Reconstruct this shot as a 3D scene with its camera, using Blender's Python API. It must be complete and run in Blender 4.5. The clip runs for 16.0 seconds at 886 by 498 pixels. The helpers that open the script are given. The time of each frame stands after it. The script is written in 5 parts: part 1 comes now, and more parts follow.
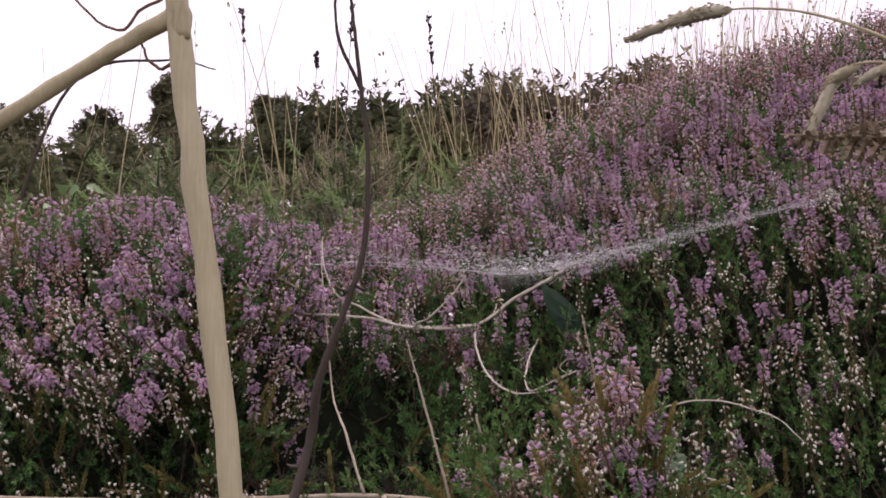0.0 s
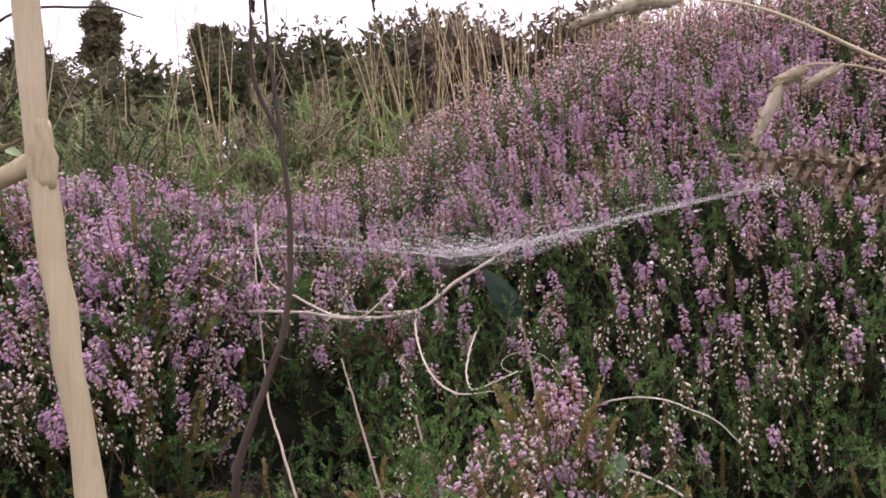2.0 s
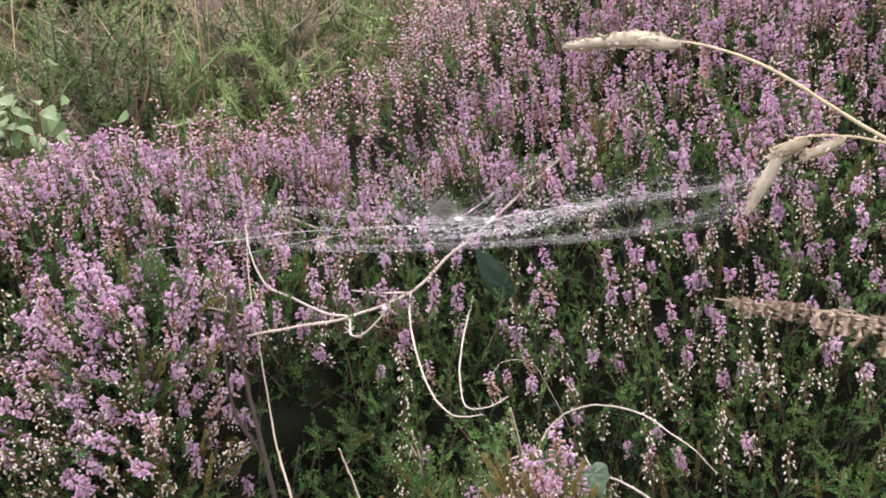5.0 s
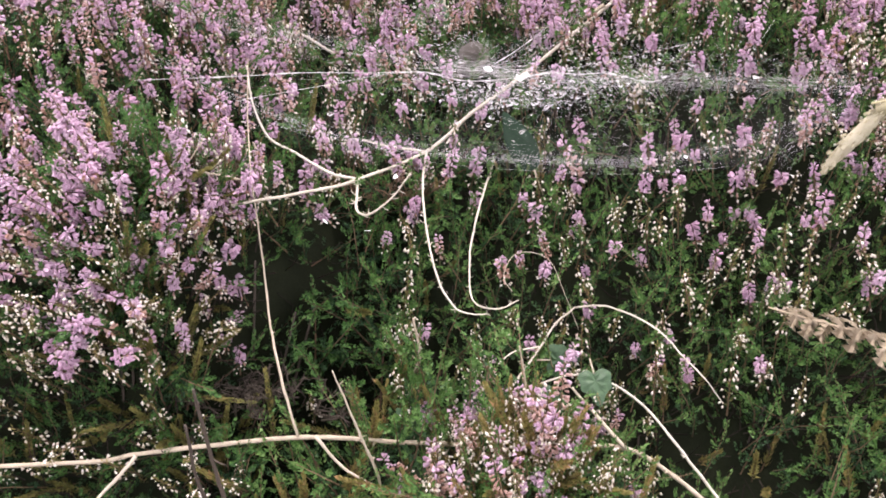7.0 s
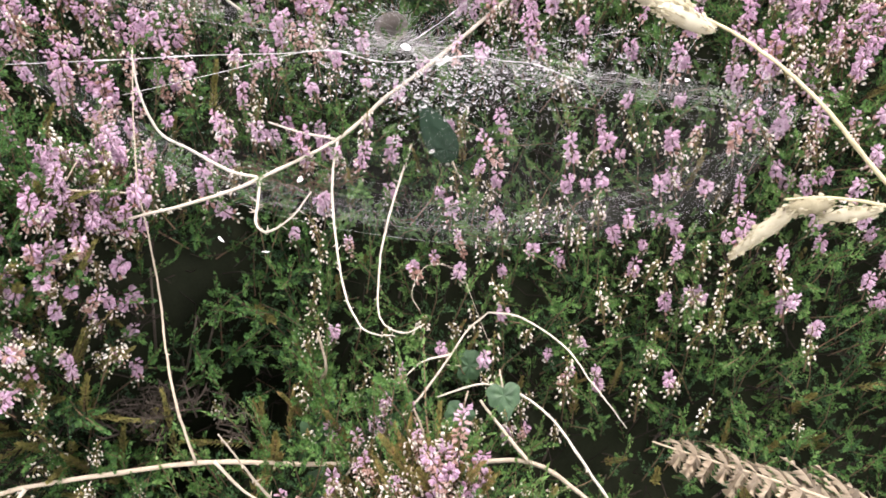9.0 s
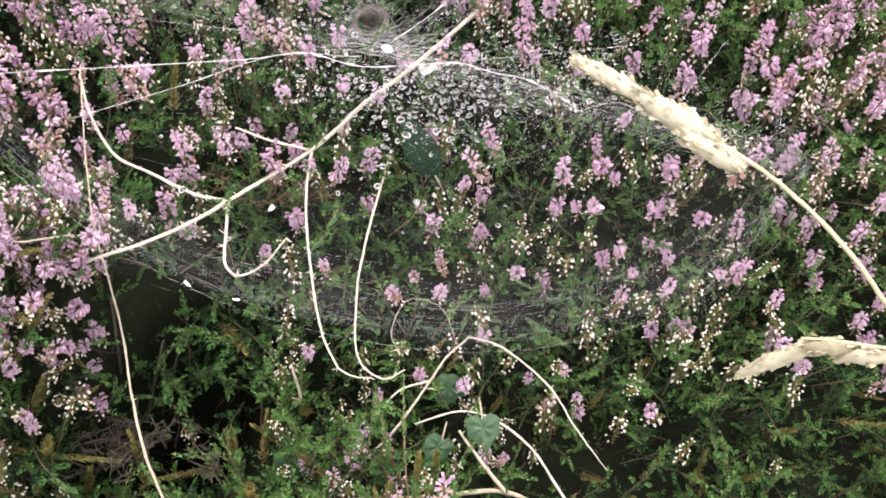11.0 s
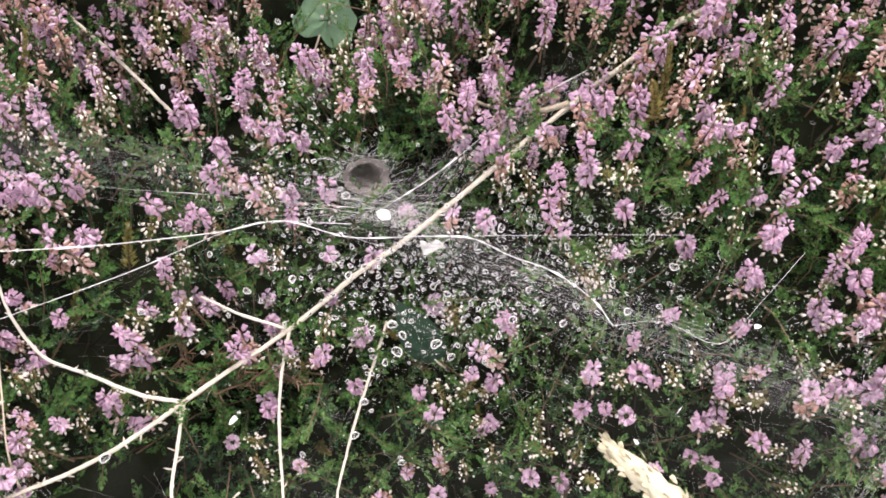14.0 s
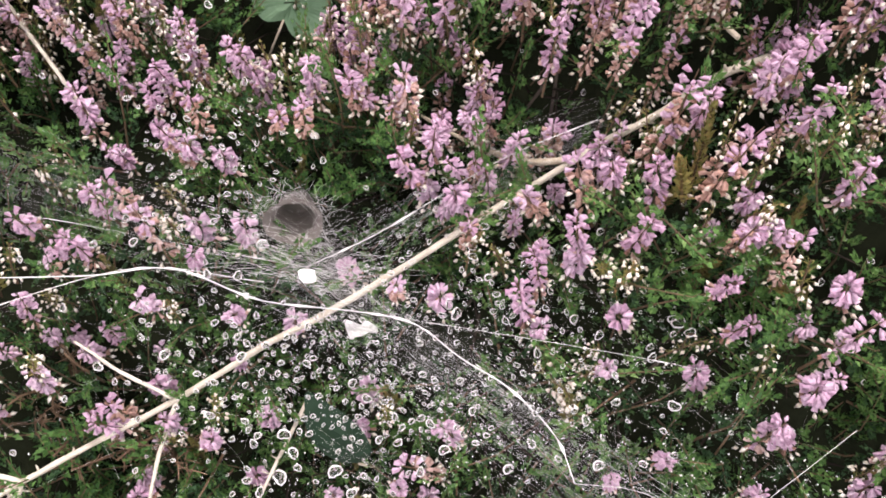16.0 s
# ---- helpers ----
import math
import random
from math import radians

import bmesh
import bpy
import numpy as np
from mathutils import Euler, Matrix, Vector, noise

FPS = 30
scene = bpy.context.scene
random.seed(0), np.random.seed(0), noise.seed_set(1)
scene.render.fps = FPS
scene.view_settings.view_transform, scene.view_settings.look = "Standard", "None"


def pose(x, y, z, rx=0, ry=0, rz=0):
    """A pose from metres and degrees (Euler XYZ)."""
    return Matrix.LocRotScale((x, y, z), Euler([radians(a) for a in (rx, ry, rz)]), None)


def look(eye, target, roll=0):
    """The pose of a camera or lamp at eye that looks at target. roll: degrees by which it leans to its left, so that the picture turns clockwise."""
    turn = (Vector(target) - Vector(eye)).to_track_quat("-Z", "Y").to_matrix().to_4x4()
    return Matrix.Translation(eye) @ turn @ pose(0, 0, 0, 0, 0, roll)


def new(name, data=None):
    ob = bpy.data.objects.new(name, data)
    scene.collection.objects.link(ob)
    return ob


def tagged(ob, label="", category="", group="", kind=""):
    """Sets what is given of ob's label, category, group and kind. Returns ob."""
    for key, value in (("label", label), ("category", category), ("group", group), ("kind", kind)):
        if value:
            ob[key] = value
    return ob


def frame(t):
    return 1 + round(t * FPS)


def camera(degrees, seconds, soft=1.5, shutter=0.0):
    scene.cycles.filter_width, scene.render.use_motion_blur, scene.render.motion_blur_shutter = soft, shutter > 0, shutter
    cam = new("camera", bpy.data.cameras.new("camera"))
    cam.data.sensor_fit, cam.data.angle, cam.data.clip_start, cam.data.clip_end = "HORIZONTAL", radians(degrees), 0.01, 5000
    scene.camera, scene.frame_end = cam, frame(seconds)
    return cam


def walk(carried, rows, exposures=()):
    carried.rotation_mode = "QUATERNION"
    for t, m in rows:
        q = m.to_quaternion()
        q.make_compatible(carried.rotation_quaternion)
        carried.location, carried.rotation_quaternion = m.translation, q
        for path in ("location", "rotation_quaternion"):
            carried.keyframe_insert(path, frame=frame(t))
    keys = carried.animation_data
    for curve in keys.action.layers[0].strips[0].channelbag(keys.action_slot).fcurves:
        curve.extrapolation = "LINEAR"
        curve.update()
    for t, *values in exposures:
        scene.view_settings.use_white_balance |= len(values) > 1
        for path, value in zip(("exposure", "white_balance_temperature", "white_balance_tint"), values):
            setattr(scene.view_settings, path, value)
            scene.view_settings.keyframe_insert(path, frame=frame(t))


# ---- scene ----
cam = camera(56.0, 16.0, soft=1.75)
PATH = [
    (0, (0.021, 0.049, 0.769), (0.005, 2.046, 0.879), -0.0),
    (0.5, (0.028, 0.05, 0.772), (0.037, 2.048, 0.867), 0.5),
    (1, (0.031, 0.054, 0.787), (0.074, 2.052, 0.838), 0.3),
    (1.5, (0.026, 0.06, 0.807), (0.105, 2.059, 0.806), 0.1),
    (2, (0.028, 0.074, 0.827), (0.14, 2.07, 0.768), -0.2),
    (2.5, (0.029, 0.071, 0.861), (0.167, 2.061, 0.73), -1.0),
    (3, (0.029, 0.064, 0.901), (0.173, 2.048, 0.695), -1.7),
    (3.2, (0.03, 0.067, 0.917), (0.174, 2.048, 0.686), -2.0),
    (5.3, (0.046, 0.128, 1.069), (0.137, 2.006, 0.387), -1.5),
    (5.5, (0.048, 0.143, 1.079), (0.134, 2.004, 0.352), -1.3),
    (6, (0.046, 0.172, 1.098), (0.098, 1.977, 0.239), -0.2),
    (6.5, (0.044, 0.199, 1.124), (0.086, 1.928, 0.12), 1.2),
    (7, (0.042, 0.23, 1.133), (0.11, 1.852, -0.036), 4.1),
    (7.5, (0.049, 0.254, 1.157), (0.147, 1.784, -0.129), 6.5),
    (8, (0.057, 0.28, 1.167), (0.154, 1.737, -0.199), 7.7),
    (8.5, (0.073, 0.31, 1.195), (0.201, 1.721, -0.217), 7.9),
    (9, (0.078, 0.348, 1.22), (0.266, 1.724, -0.22), 8.6),
    (9.2, (0.078, 0.358, 1.23), (0.292, 1.718, -0.221), 9.1),
    (11.3, (0.051, 0.504, 1.277), (0.35, 1.598, -0.371), 16.0),
    (11.5, (0.045, 0.517, 1.274), (0.347, 1.615, -0.371), 16.4),
    (12, (0.058, 0.566, 1.28), (0.322, 1.64, -0.387), 15.5),
    (12.5, (0.068, 0.601, 1.278), (0.336, 1.653, -0.402), 15.8),
    (13, (0.074, 0.642, 1.281), (0.341, 1.677, -0.409), 16.0),
    (13.5, (0.082, 0.668, 1.281), (0.333, 1.694, -0.417), 15.7),
    (14, (0.086, 0.701, 1.275), (0.306, 1.702, -0.443), 15.8),
    (14.5, (0.105, 0.734, 1.258), (0.284, 1.705, -0.482), 16.6),
    (15, (0.132, 0.773, 1.234), (0.269, 1.709, -0.528), 17.6),
    (15.5, (0.147, 0.804, 1.211), (0.27, 1.708, -0.569), 19.3),
    (16, (0.147, 0.831, 1.199), (0.262, 1.731, -0.584), 18.9),
]
walk(cam, [(t, look(eye, target, roll)) for t, eye, target, roll in PATH], [(0, -0.46, 6850, 35), (1.5, -0.13, 6900, 41), (3, 0.44, 6800, 39), (5.5, 0.63, 6800, 31), (8.5, 1.06, 7000, 23), (12, 0.91, 6950, 21), (16, 0.76, 7050, 24)])

# ---- world and light: bright overcast sky ----
world = bpy.data.worlds.new("overcast_sky")
scene.world = world
world.use_nodes = True
wt = world.node_tree
sky = wt.nodes.new("ShaderNodeTexSky")
sky.sky_type, sky.sun_disc, sky.sun_elevation, sky.sun_rotation = "NISHITA", False, radians(66), radians(-20)
sky.air_density, sky.dust_density = 1.0, 3.0
grey = wt.nodes.new("ShaderNodeHueSaturation")
grey.inputs["Saturation"].default_value = 0.10
wt.links.new(sky.outputs["Color"], grey.inputs["Color"])
veil = wt.nodes.new("ShaderNodeMix")
veil.data_type = "RGBA"
veil.inputs["Factor"].default_value = 0.72
veil.inputs["B"].default_value = (9.0, 9.4, 10.2, 1)
wt.links.new(grey.outputs["Color"], veil.inputs["A"])
wt.nodes["Background"].inputs["Strength"].default_value = 0.195
wt.links.new(veil.outputs["Result"], wt.nodes["Background"].inputs["Color"])
sun = new("sun", bpy.data.lights.new("sun", "SUN"))
sun.data.energy, sun.data.angle, sun.data.color = 1.9, radians(11), (1.0, 0.985, 0.96)
sun.matrix_world = look((0, 0, 0), (0.15, -0.42, -1.0))

# ---- materials ----


def nodes_of(name):
    m = bpy.data.materials.new(name)
    m.use_nodes = True
    nt = m.node_tree
    return m, nt, nt.nodes["Principled BSDF"]


def ramp(nt, fac, stops):
    r = nt.nodes.new("ShaderNodeValToRGB")
    while len(r.color_ramp.elements) < len(stops):
        r.color_ramp.elements.new(0.5)
    for e, (p, c) in zip(r.color_ramp.elements, stops):
        e.position, e.color = p, (*c, 1)
    nt.links.new(fac, r.inputs["Fac"])
    return r.outputs["Color"]


def math_node(nt, op, a, b):
    n = nt.nodes.new("ShaderNodeMath")
    n.operation = op
    for i, v in enumerate((a, b)):
        if isinstance(v, (int, float)):
            n.inputs[i].default_value = v
        else:
            nt.links.new(v, n.inputs[i])
    return n.outputs[0]


def noise_fac(nt, scale, detail=4.0, rough=0.6, stretch=(1, 1, 1)):
    co = nt.nodes.new("ShaderNodeNewGeometry").outputs["Position"]
    mp = nt.nodes.new("ShaderNodeMapping")
    mp.inputs["Scale"].default_value = stretch
    nt.links.new(co, mp.inputs["Vector"])
    n = nt.nodes.new("ShaderNodeTexNoise")
    n.inputs["Scale"].default_value, n.inputs["Detail"].default_value, n.inputs["Roughness"].default_value = scale, detail, rough
    nt.links.new(mp.outputs["Vector"], n.inputs["Vector"])
    return n.outputs["Fac"]


def organic(name, stops, rough=0.6, patch=14.0, fine=900.0, glow=0.0, island=0.55, spec=0.3, bump=0.0, stretch=(1, 1, 1)):
    """A plant surface: colour varies piece by piece, in patches and in fine grain. glow: share of light let through."""
    m, nt, bsdf = nodes_of(name)
    isl = nt.nodes.new("ShaderNodeNewGeometry").outputs["Random Per Island"]
    obr = nt.nodes.new("ShaderNodeObjectInfo").outputs["Random"]
    a = math_node(nt, "MULTIPLY", isl, island)
    b = math_node(nt, "MULTIPLY", obr, 0.25)
    c = math_node(nt, "MULTIPLY", noise_fac(nt, patch, 3), 0.45)
    d = math_node(nt, "MULTIPLY", math_node(nt, "SUBTRACT", noise_fac(nt, fine, 3, 0.6, stretch), 0.5), 0.5)
    fac = math_node(nt, "ADD", math_node(nt, "ADD", a, b), math_node(nt, "ADD", c, d))
    fac = math_node(nt, "MULTIPLY", math_node(nt, "SUBTRACT", fac, 0.12), 1.05)
    col = ramp(nt, fac, stops)
    nt.links.new(col, bsdf.inputs["Base Color"])
    bsdf.inputs["Roughness"].default_value = rough
    bsdf.inputs["Specular IOR Level"].default_value = spec
    if bump:
        bp = nt.nodes.new("ShaderNodeBump")
        bp.inputs["Strength"].default_value, bp.inputs["Distance"].default_value = bump, 0.0006
        nt.links.new(noise_fac(nt, fine, 4, 0.65, stretch), bp.inputs["Height"])
        nt.links.new(bp.outputs["Normal"], bsdf.inputs["Normal"])
    if glow:
        tr = nt.nodes.new("ShaderNodeBsdfTranslucent")
        nt.links.new(col, tr.inputs["Color"])
        mx = nt.nodes.new("ShaderNodeMixShader")
        mx.inputs[0].default_value = glow
        nt.links.new(bsdf.outputs[0], mx.inputs[1])
        nt.links.new(tr.outputs[0], mx.inputs[2])
        nt.links.new(mx.outputs[0], nt.nodes["Material Output"].inputs["Surface"])
    return m


M_PETAL = organic("pink_petal", [(0.0, (0.44, 0.23, 0.34)), (0.35, (0.62, 0.41, 0.54)), (0.65, (0.74, 0.555, 0.68)), (1.0, (0.86, 0.735, 0.82))], 0.65, 9, 500, 0.38, island=0.42)
M_PETAL_FAR = organic("dusky_pink_petal", [(0.0, (0.36, 0.18, 0.20)), (0.35, (0.57, 0.37, 0.42)), (0.65, (0.73, 0.55, 0.61)), (1.0, (0.88, 0.78, 0.81))], 0.7, 7, 400, 0.3)
M_BUD = organic("cream_bud", [(0.0, (0.60, 0.46, 0.40)), (0.4, (0.80, 0.74, 0.64)), (1.0, (0.90, 0.88, 0.82))], 0.6, 9, 500, 0.25)
M_FADED = organic("faded_flower", [(0.0, (0.24, 0.12, 0.08)), (0.45, (0.48, 0.29, 0.23)), (0.8, (0.64, 0.46, 0.42)), (1.0, (0.74, 0.58, 0.58))], 0.75, 12, 600, 0.2)
M_LEAF = organic("heather_leaf", [(0.0, (0.011, 0.032, 0.014)), (0.4, (0.021, 0.058, 0.023)), (0.75, (0.040, 0.102, 0.036)), (1.0, (0.085, 0.165, 0.054))], 0.55, 8, 700, 0.32, spec=0.25)
M_LEAF_WARM = organic("warm_heather_leaf", [(0.0, (0.07, 0.075, 0.022)), (0.4, (0.15, 0.15, 0.045)), (0.75, (0.27, 0.24, 0.08)), (1.0, (0.38, 0.20, 0.11))], 0.5, 8, 700, 0.2)
M_TIP = organic("heather_shoot_tip", [(0.0, (0.026, 0.076, 0.022)), (0.4, (0.052, 0.136, 0.035)), (0.75, (0.100, 0.215, 0.054)), (1.0, (0.22, 0.34, 0.12))], 0.5, 8, 700, 0.35, spec=0.3)
M_STEM = organic("heather_stem", [(0.0, (0.05, 0.030, 0.018)), (0.5, (0.12, 0.075, 0.045)), (1.0, (0.22, 0.15, 0.09))], 0.8, 20, 900, bump=0.4)
# Near black: the shade under the shoots is put into this colour.
M_SHADED_BRUSH = organic("shaded_inner_twigs", [(0.0, (0.009, 0.011, 0.007)), (0.5, (0.019, 0.023, 0.013)), (1.0, (0.040, 0.044, 0.026))], 0.95, 30, 420, island=0.0, bump=1.0, spec=0.0)
# Twig bark darkened to carry the shade inside the bush.
M_SHADED_TWIG = organic("shaded_twig", [(0.0, (0.010, 0.008, 0.007)), (0.5, (0.024, 0.019, 0.016)), (1.0, (0.055, 0.044, 0.036))], 0.9, 30, 420, spec=0.05)
M_TWIG = organic("pale_twig_bark", [(0.0, (0.24, 0.19, 0.13)), (0.35, (0.46, 0.40, 0.30)), (0.65, (0.58, 0.52, 0.42)), (1.0, (0.72, 0.67, 0.57))], 0.8, 90, 1300, island=0.15, bump=1.0, stretch=(1, 1, 0.35))
M_TWIG_WHITE = organic("bleached_twig", [(0.0, (0.30, 0.26, 0.19)), (0.3, (0.53, 0.49, 0.40)), (0.6, (0.66, 0.62, 0.53)), (1.0, (0.78, 0.75, 0.67))], 0.8, 110, 1500, island=0.15, bump=1.0)
M_DARK_TWIG = organic("dark_stalk", [(0.0, (0.04, 0.032, 0.024)), (0.5, (0.075, 0.060, 0.046)), (1.0, (0.14, 0.11, 0.085))], 0.8, 40, 900, island=0.1, bump=0.4)
M_STRAW = organic("dry_straw", [(0.0, (0.25, 0.22, 0.11)), (0.35, (0.43, 0.39, 0.23)), (0.7, (0.56, 0.51, 0.33)), (1.0, (0.70, 0.66, 0.47))], 0.45, 60, 1500, island=0.25, bump=0.3, stretch=(1, 1, 0.06))
M_SEED = organic("seed_husk", [(0.0, (0.25, 0.225, 0.13)), (0.4, (0.43, 0.395, 0.26)), (1.0, (0.65, 0.62, 0.47))], 0.65, 60, 1500, 0.25)
M_BRACKEN = organic("dead_bracken", [(0.0, (0.26, 0.20, 0.13)), (0.4, (0.42, 0.345, 0.24)), (1.0, (0.58, 0.50, 0.37))], 0.85, 40, 1200, 0.3)
M_GORSE = organic("gorse_spine", [(0.0, (0.016, 0.034, 0.012)), (0.4, (0.055, 0.095, 0.030)), (0.75, (0.15, 0.215, 0.07)), (1.0, (0.36, 0.40, 0.20))], 0.6, 9, 300, 0.15)
M_GORSE_DRY = organic("dry_gorse_spine", [(0.0, (0.09, 0.075, 0.045)), (0.5, (0.22, 0.195, 0.12)), (1.0, (0.46, 0.42, 0.29))], 0.8, 5, 300, 0.1)
M_GORSE_LIME = organic("fresh_gorse_spine", [(0.0, (0.09, 0.16, 0.05)), (0.5, (0.19, 0.30, 0.10)), (1.0, (0.40, 0.49, 0.21))], 0.6, 5, 300, 0.25)
M_TREE = organic("tree_leaf", [(0.0, (0.035, 0.045, 0.022)), (0.4, (0.075, 0.080, 0.040)), (0.7, (0.13, 0.125, 0.065)), (1.0, (0.22, 0.19, 0.11))], 0.7, 2.5, 60, 0.15)
M_SCRUB = organic("scrub_leaf", [(0.0, (0.025, 0.04, 0.016)), (0.35, (0.065, 0.08, 0.034)), (0.65, (0.12, 0.125, 0.06)), (1.0, (0.25, 0.23, 0.13))], 0.7, 2.5, 60, 0.2)
M_SCRUB_BROWN = organic("brown_scrub_leaf", [(0.0, (0.045, 0.036, 0.028)), (0.4, (0.09, 0.076, 0.050)), (0.7, (0.15, 0.125, 0.085)), (1.0, (0.26, 0.22, 0.16))], 0.7, 2.5, 60, 0.15)
M_GRASS = organic("dry_grass", [(0.0, (0.30, 0.26, 0.13)), (0.4, (0.52, 0.45, 0.24)), (1.0, (0.70, 0.62, 0.38))], 0.6, 4, 200, 0.2)
M_BRAMBLE = organic("bramble_leaf", [(0.0, (0.06, 0.13, 0.045)), (0.5, (0.13, 0.23, 0.085)), (1.0, (0.27, 0.37, 0.18))], 0.45, 10, 250, 0.2, bump=0.3)
M_GROUND = organic("peaty_ground", [(0.0, (0.02, 0.015, 0.01)), (0.4, (0.06, 0.05, 0.03)), (0.7, (0.10, 0.09, 0.045)), (1.0, (0.17, 0.14, 0.08))], 0.95, 2.2, 70, island=0.0, bump=1.0)


def ivy_material():
    m, nt, bsdf = nodes_of("ivy_leaf")
    col = ramp(nt, noise_fac(nt, 160, 4), [(0.2, (0.012, 0.040, 0.014)), (0.55, (0.026, 0.072, 0.026)), (0.85, (0.07, 0.13, 0.055))])
    nt.links.new(col, bsdf.inputs["Base Color"])
    bsdf.inputs["Roughness"].default_value = 0.55
    bp = nt.nodes.new("ShaderNodeBump")
    bp.inputs["Strength"].default_value, bp.inputs["Distance"].default_value = 0.35, 0.0008
    nt.links.new(noise_fac(nt, 320, 3), bp.inputs["Height"])
    nt.links.new(bp.outputs["Normal"], bsdf.inputs["Normal"])
    return m


def silk_material(name, see_through, colour=(0.86, 0.86, 0.84), scale=260.0, spread=0.25):
    """Spider silk: a pale thin felt with gaps."""
    m, nt, bsdf = nodes_of(name)
    bsdf.inputs["Base Color"].default_value = (*colour, 1)
    bsdf.inputs["Roughness"].default_value = 0.5
    lets = nt.nodes.new("ShaderNodeBsdfTransparent")
    mx = nt.nodes.new("ShaderNodeMixShader")
    tr = nt.nodes.new("ShaderNodeBsdfTranslucent")
    tr.inputs["Color"].default_value = (*colour, 1)
    m2 = nt.nodes.new("ShaderNodeMixShader")
    m2.inputs[0].default_value = 0.35
    nt.links.new(bsdf.outputs[0], m2.inputs[1])
    nt.links.new(tr.outputs[0], m2.inputs[2])
    mr = nt.nodes.new("ShaderNodeMapRange")
    mr.inputs["From Min"].default_value, mr.inputs["From Max"].default_value = 0.3, 0.7
    mr.inputs["To Min"].default_value, mr.inputs["To Max"].default_value = max(0, 1 - see_through - spread), min(1, 1 - see_through + spread)
    nt.links.new(noise_fac(nt, scale, 5, 0.7, (0.4, 1, 1)), mr.inputs["Value"])
    nt.links.new(mr.outputs[0], mx.inputs[0])
    nt.links.new(lets.outputs[0], mx.inputs[1])
    nt.links.new(m2.outputs[0], mx.inputs[2])
    nt.links.new(mx.outputs[0], nt.nodes["Material Output"].inputs["Surface"])
    return m


M_IVY = ivy_material()
M_DARK_LEAF = organic("dark_broad_leaf", [(0.0, (0.008, 0.026, 0.013)), (0.5, (0.014, 0.042, 0.020)), (1.0, (0.030, 0.068, 0.034))], 0.75, 30, 260, 0.15, island=0.0, bump=0.4)
M_PALE_LEAF = organic("pale_broad_leaf", [(0.0, (0.10, 0.20, 0.11)), (0.5, (0.18, 0.30, 0.18)), (1.0, (0.32, 0.43, 0.30))], 0.6, 30, 260, 0.2, island=0.0, bump=0.4)
M_SILK_AND_GLINT = silk_material("silk_thread_and_glint", 0.0, spread=0.0)
M_FELT = silk_material("silk_felt", 0.55)
M_HAZE = silk_material("silk_sheet", 0.997, scale=60.0, spread=0.003)
# Silk darkened in colour to give the funnel its inner shade.
M_SHADED_FUNNEL = silk_material("shaded_funnel_silk", 0.18, (0.20, 0.18, 0.165), 500.0, 0.10)
M_WATER, ntw, bw = nodes_of("water_droplet")
bw.inputs["Base Color"].default_value = (1, 1, 1, 1)
bw.inputs["Roughness"].default_value = 0.0
bw.inputs["IOR"].default_value = 1.33
bw.inputs["Transmission Weight"].default_value = 1.0
M_FLUFF, ntf, bf = nodes_of("white_fluff")
ntf.links.new(ramp(ntf, noise_fac(ntf, 900, 3), [(0.3, (0.7, 0.7, 0.68)), (0.7, (0.88, 0.88, 0.86))]), bf.inputs["Base Color"])
bf.inputs["Roughness"].default_value = 0.8

# ---- mesh tools ----
rng = np.random.default_rng(7)


def mesh_of(name, verts, tris, mats, index=None):
    me = bpy.data.meshes.new(name)
    verts, tris = np.asarray(verts, np.float32), np.asarray(tris, np.int32)
    me.vertices.add(len(verts))
    me.vertices.foreach_set("co", verts.ravel())
    me.loops.add(tris.size)
    me.loops.foreach_set("vertex_index", tris.ravel())
    me.polygons.add(len(tris))
    me.polygons.foreach_set("loop_start", np.arange(0, tris.size, 3, dtype=np.int32))
    for m in mats if isinstance(mats, (list, tuple)) else [mats]:
        me.materials.append(m)
    if index is not None:
        me.polygons.foreach_set("material_index", np.asarray(index, np.int32))
    me.update(calc_edges=True)
    return me


def thing(name, at, label, category, group="", kind=""):
    e = new(name)
    e.location = at
    e.empty_display_size = 0.05
    return tagged(e, label, category, group, kind)


def hang(ob, parent):
    """Make ob, whose matrix is in the world, a child of parent."""
    ob.parent = parent
    up, top = Matrix.Translation(parent.location), parent
    while top.parent is not None:
        up, top = Matrix.Translation(top.parent.location) @ top.matrix_parent_inverse @ up, top.parent
    ob.matrix_parent_inverse = up.inverted()
    return ob


def part(name, me, parent, label="", kind=""):
    return tagged(hang(new(name, me), parent), label, kind=kind)


class Heap:
    """Collects copies of small templates into one mesh."""

    def __init__(self):
        self.v, self.t, self.i, self.n = [], [], [], 0

    def add(self, v, t, i=0):
        v, t = np.asarray(v, float), np.asarray(t, int)
        self.v.append(v)
        self.t.append(t + self.n)
        self.i.append(np.full(len(t), i) if np.isscalar(i) else np.asarray(i))
        self.n += len(v)

    def spread(self, tpl, ms):
        v, t, i = tpl
        ms = np.asarray(ms)
        if not len(ms):
            return
        w = np.einsum("nij,vj->nvi", ms[:, :3, :3], v) + ms[:, None, :3, 3]
        k = len(ms)
        self.v.append(w.reshape(-1, 3))
        self.t.append((t[None] + (np.arange(k) * len(v))[:, None, None]).reshape(-1, 3) + self.n)
        self.i.append(np.tile(i, k))
        self.n += k * len(v)

    def arrays(self):
        return np.concatenate(self.v), np.concatenate(self.t), np.concatenate(self.i)

    def mesh(self, name, mats):
        v, t, i = self.arrays()
        return mesh_of(name, v, t, mats, i)


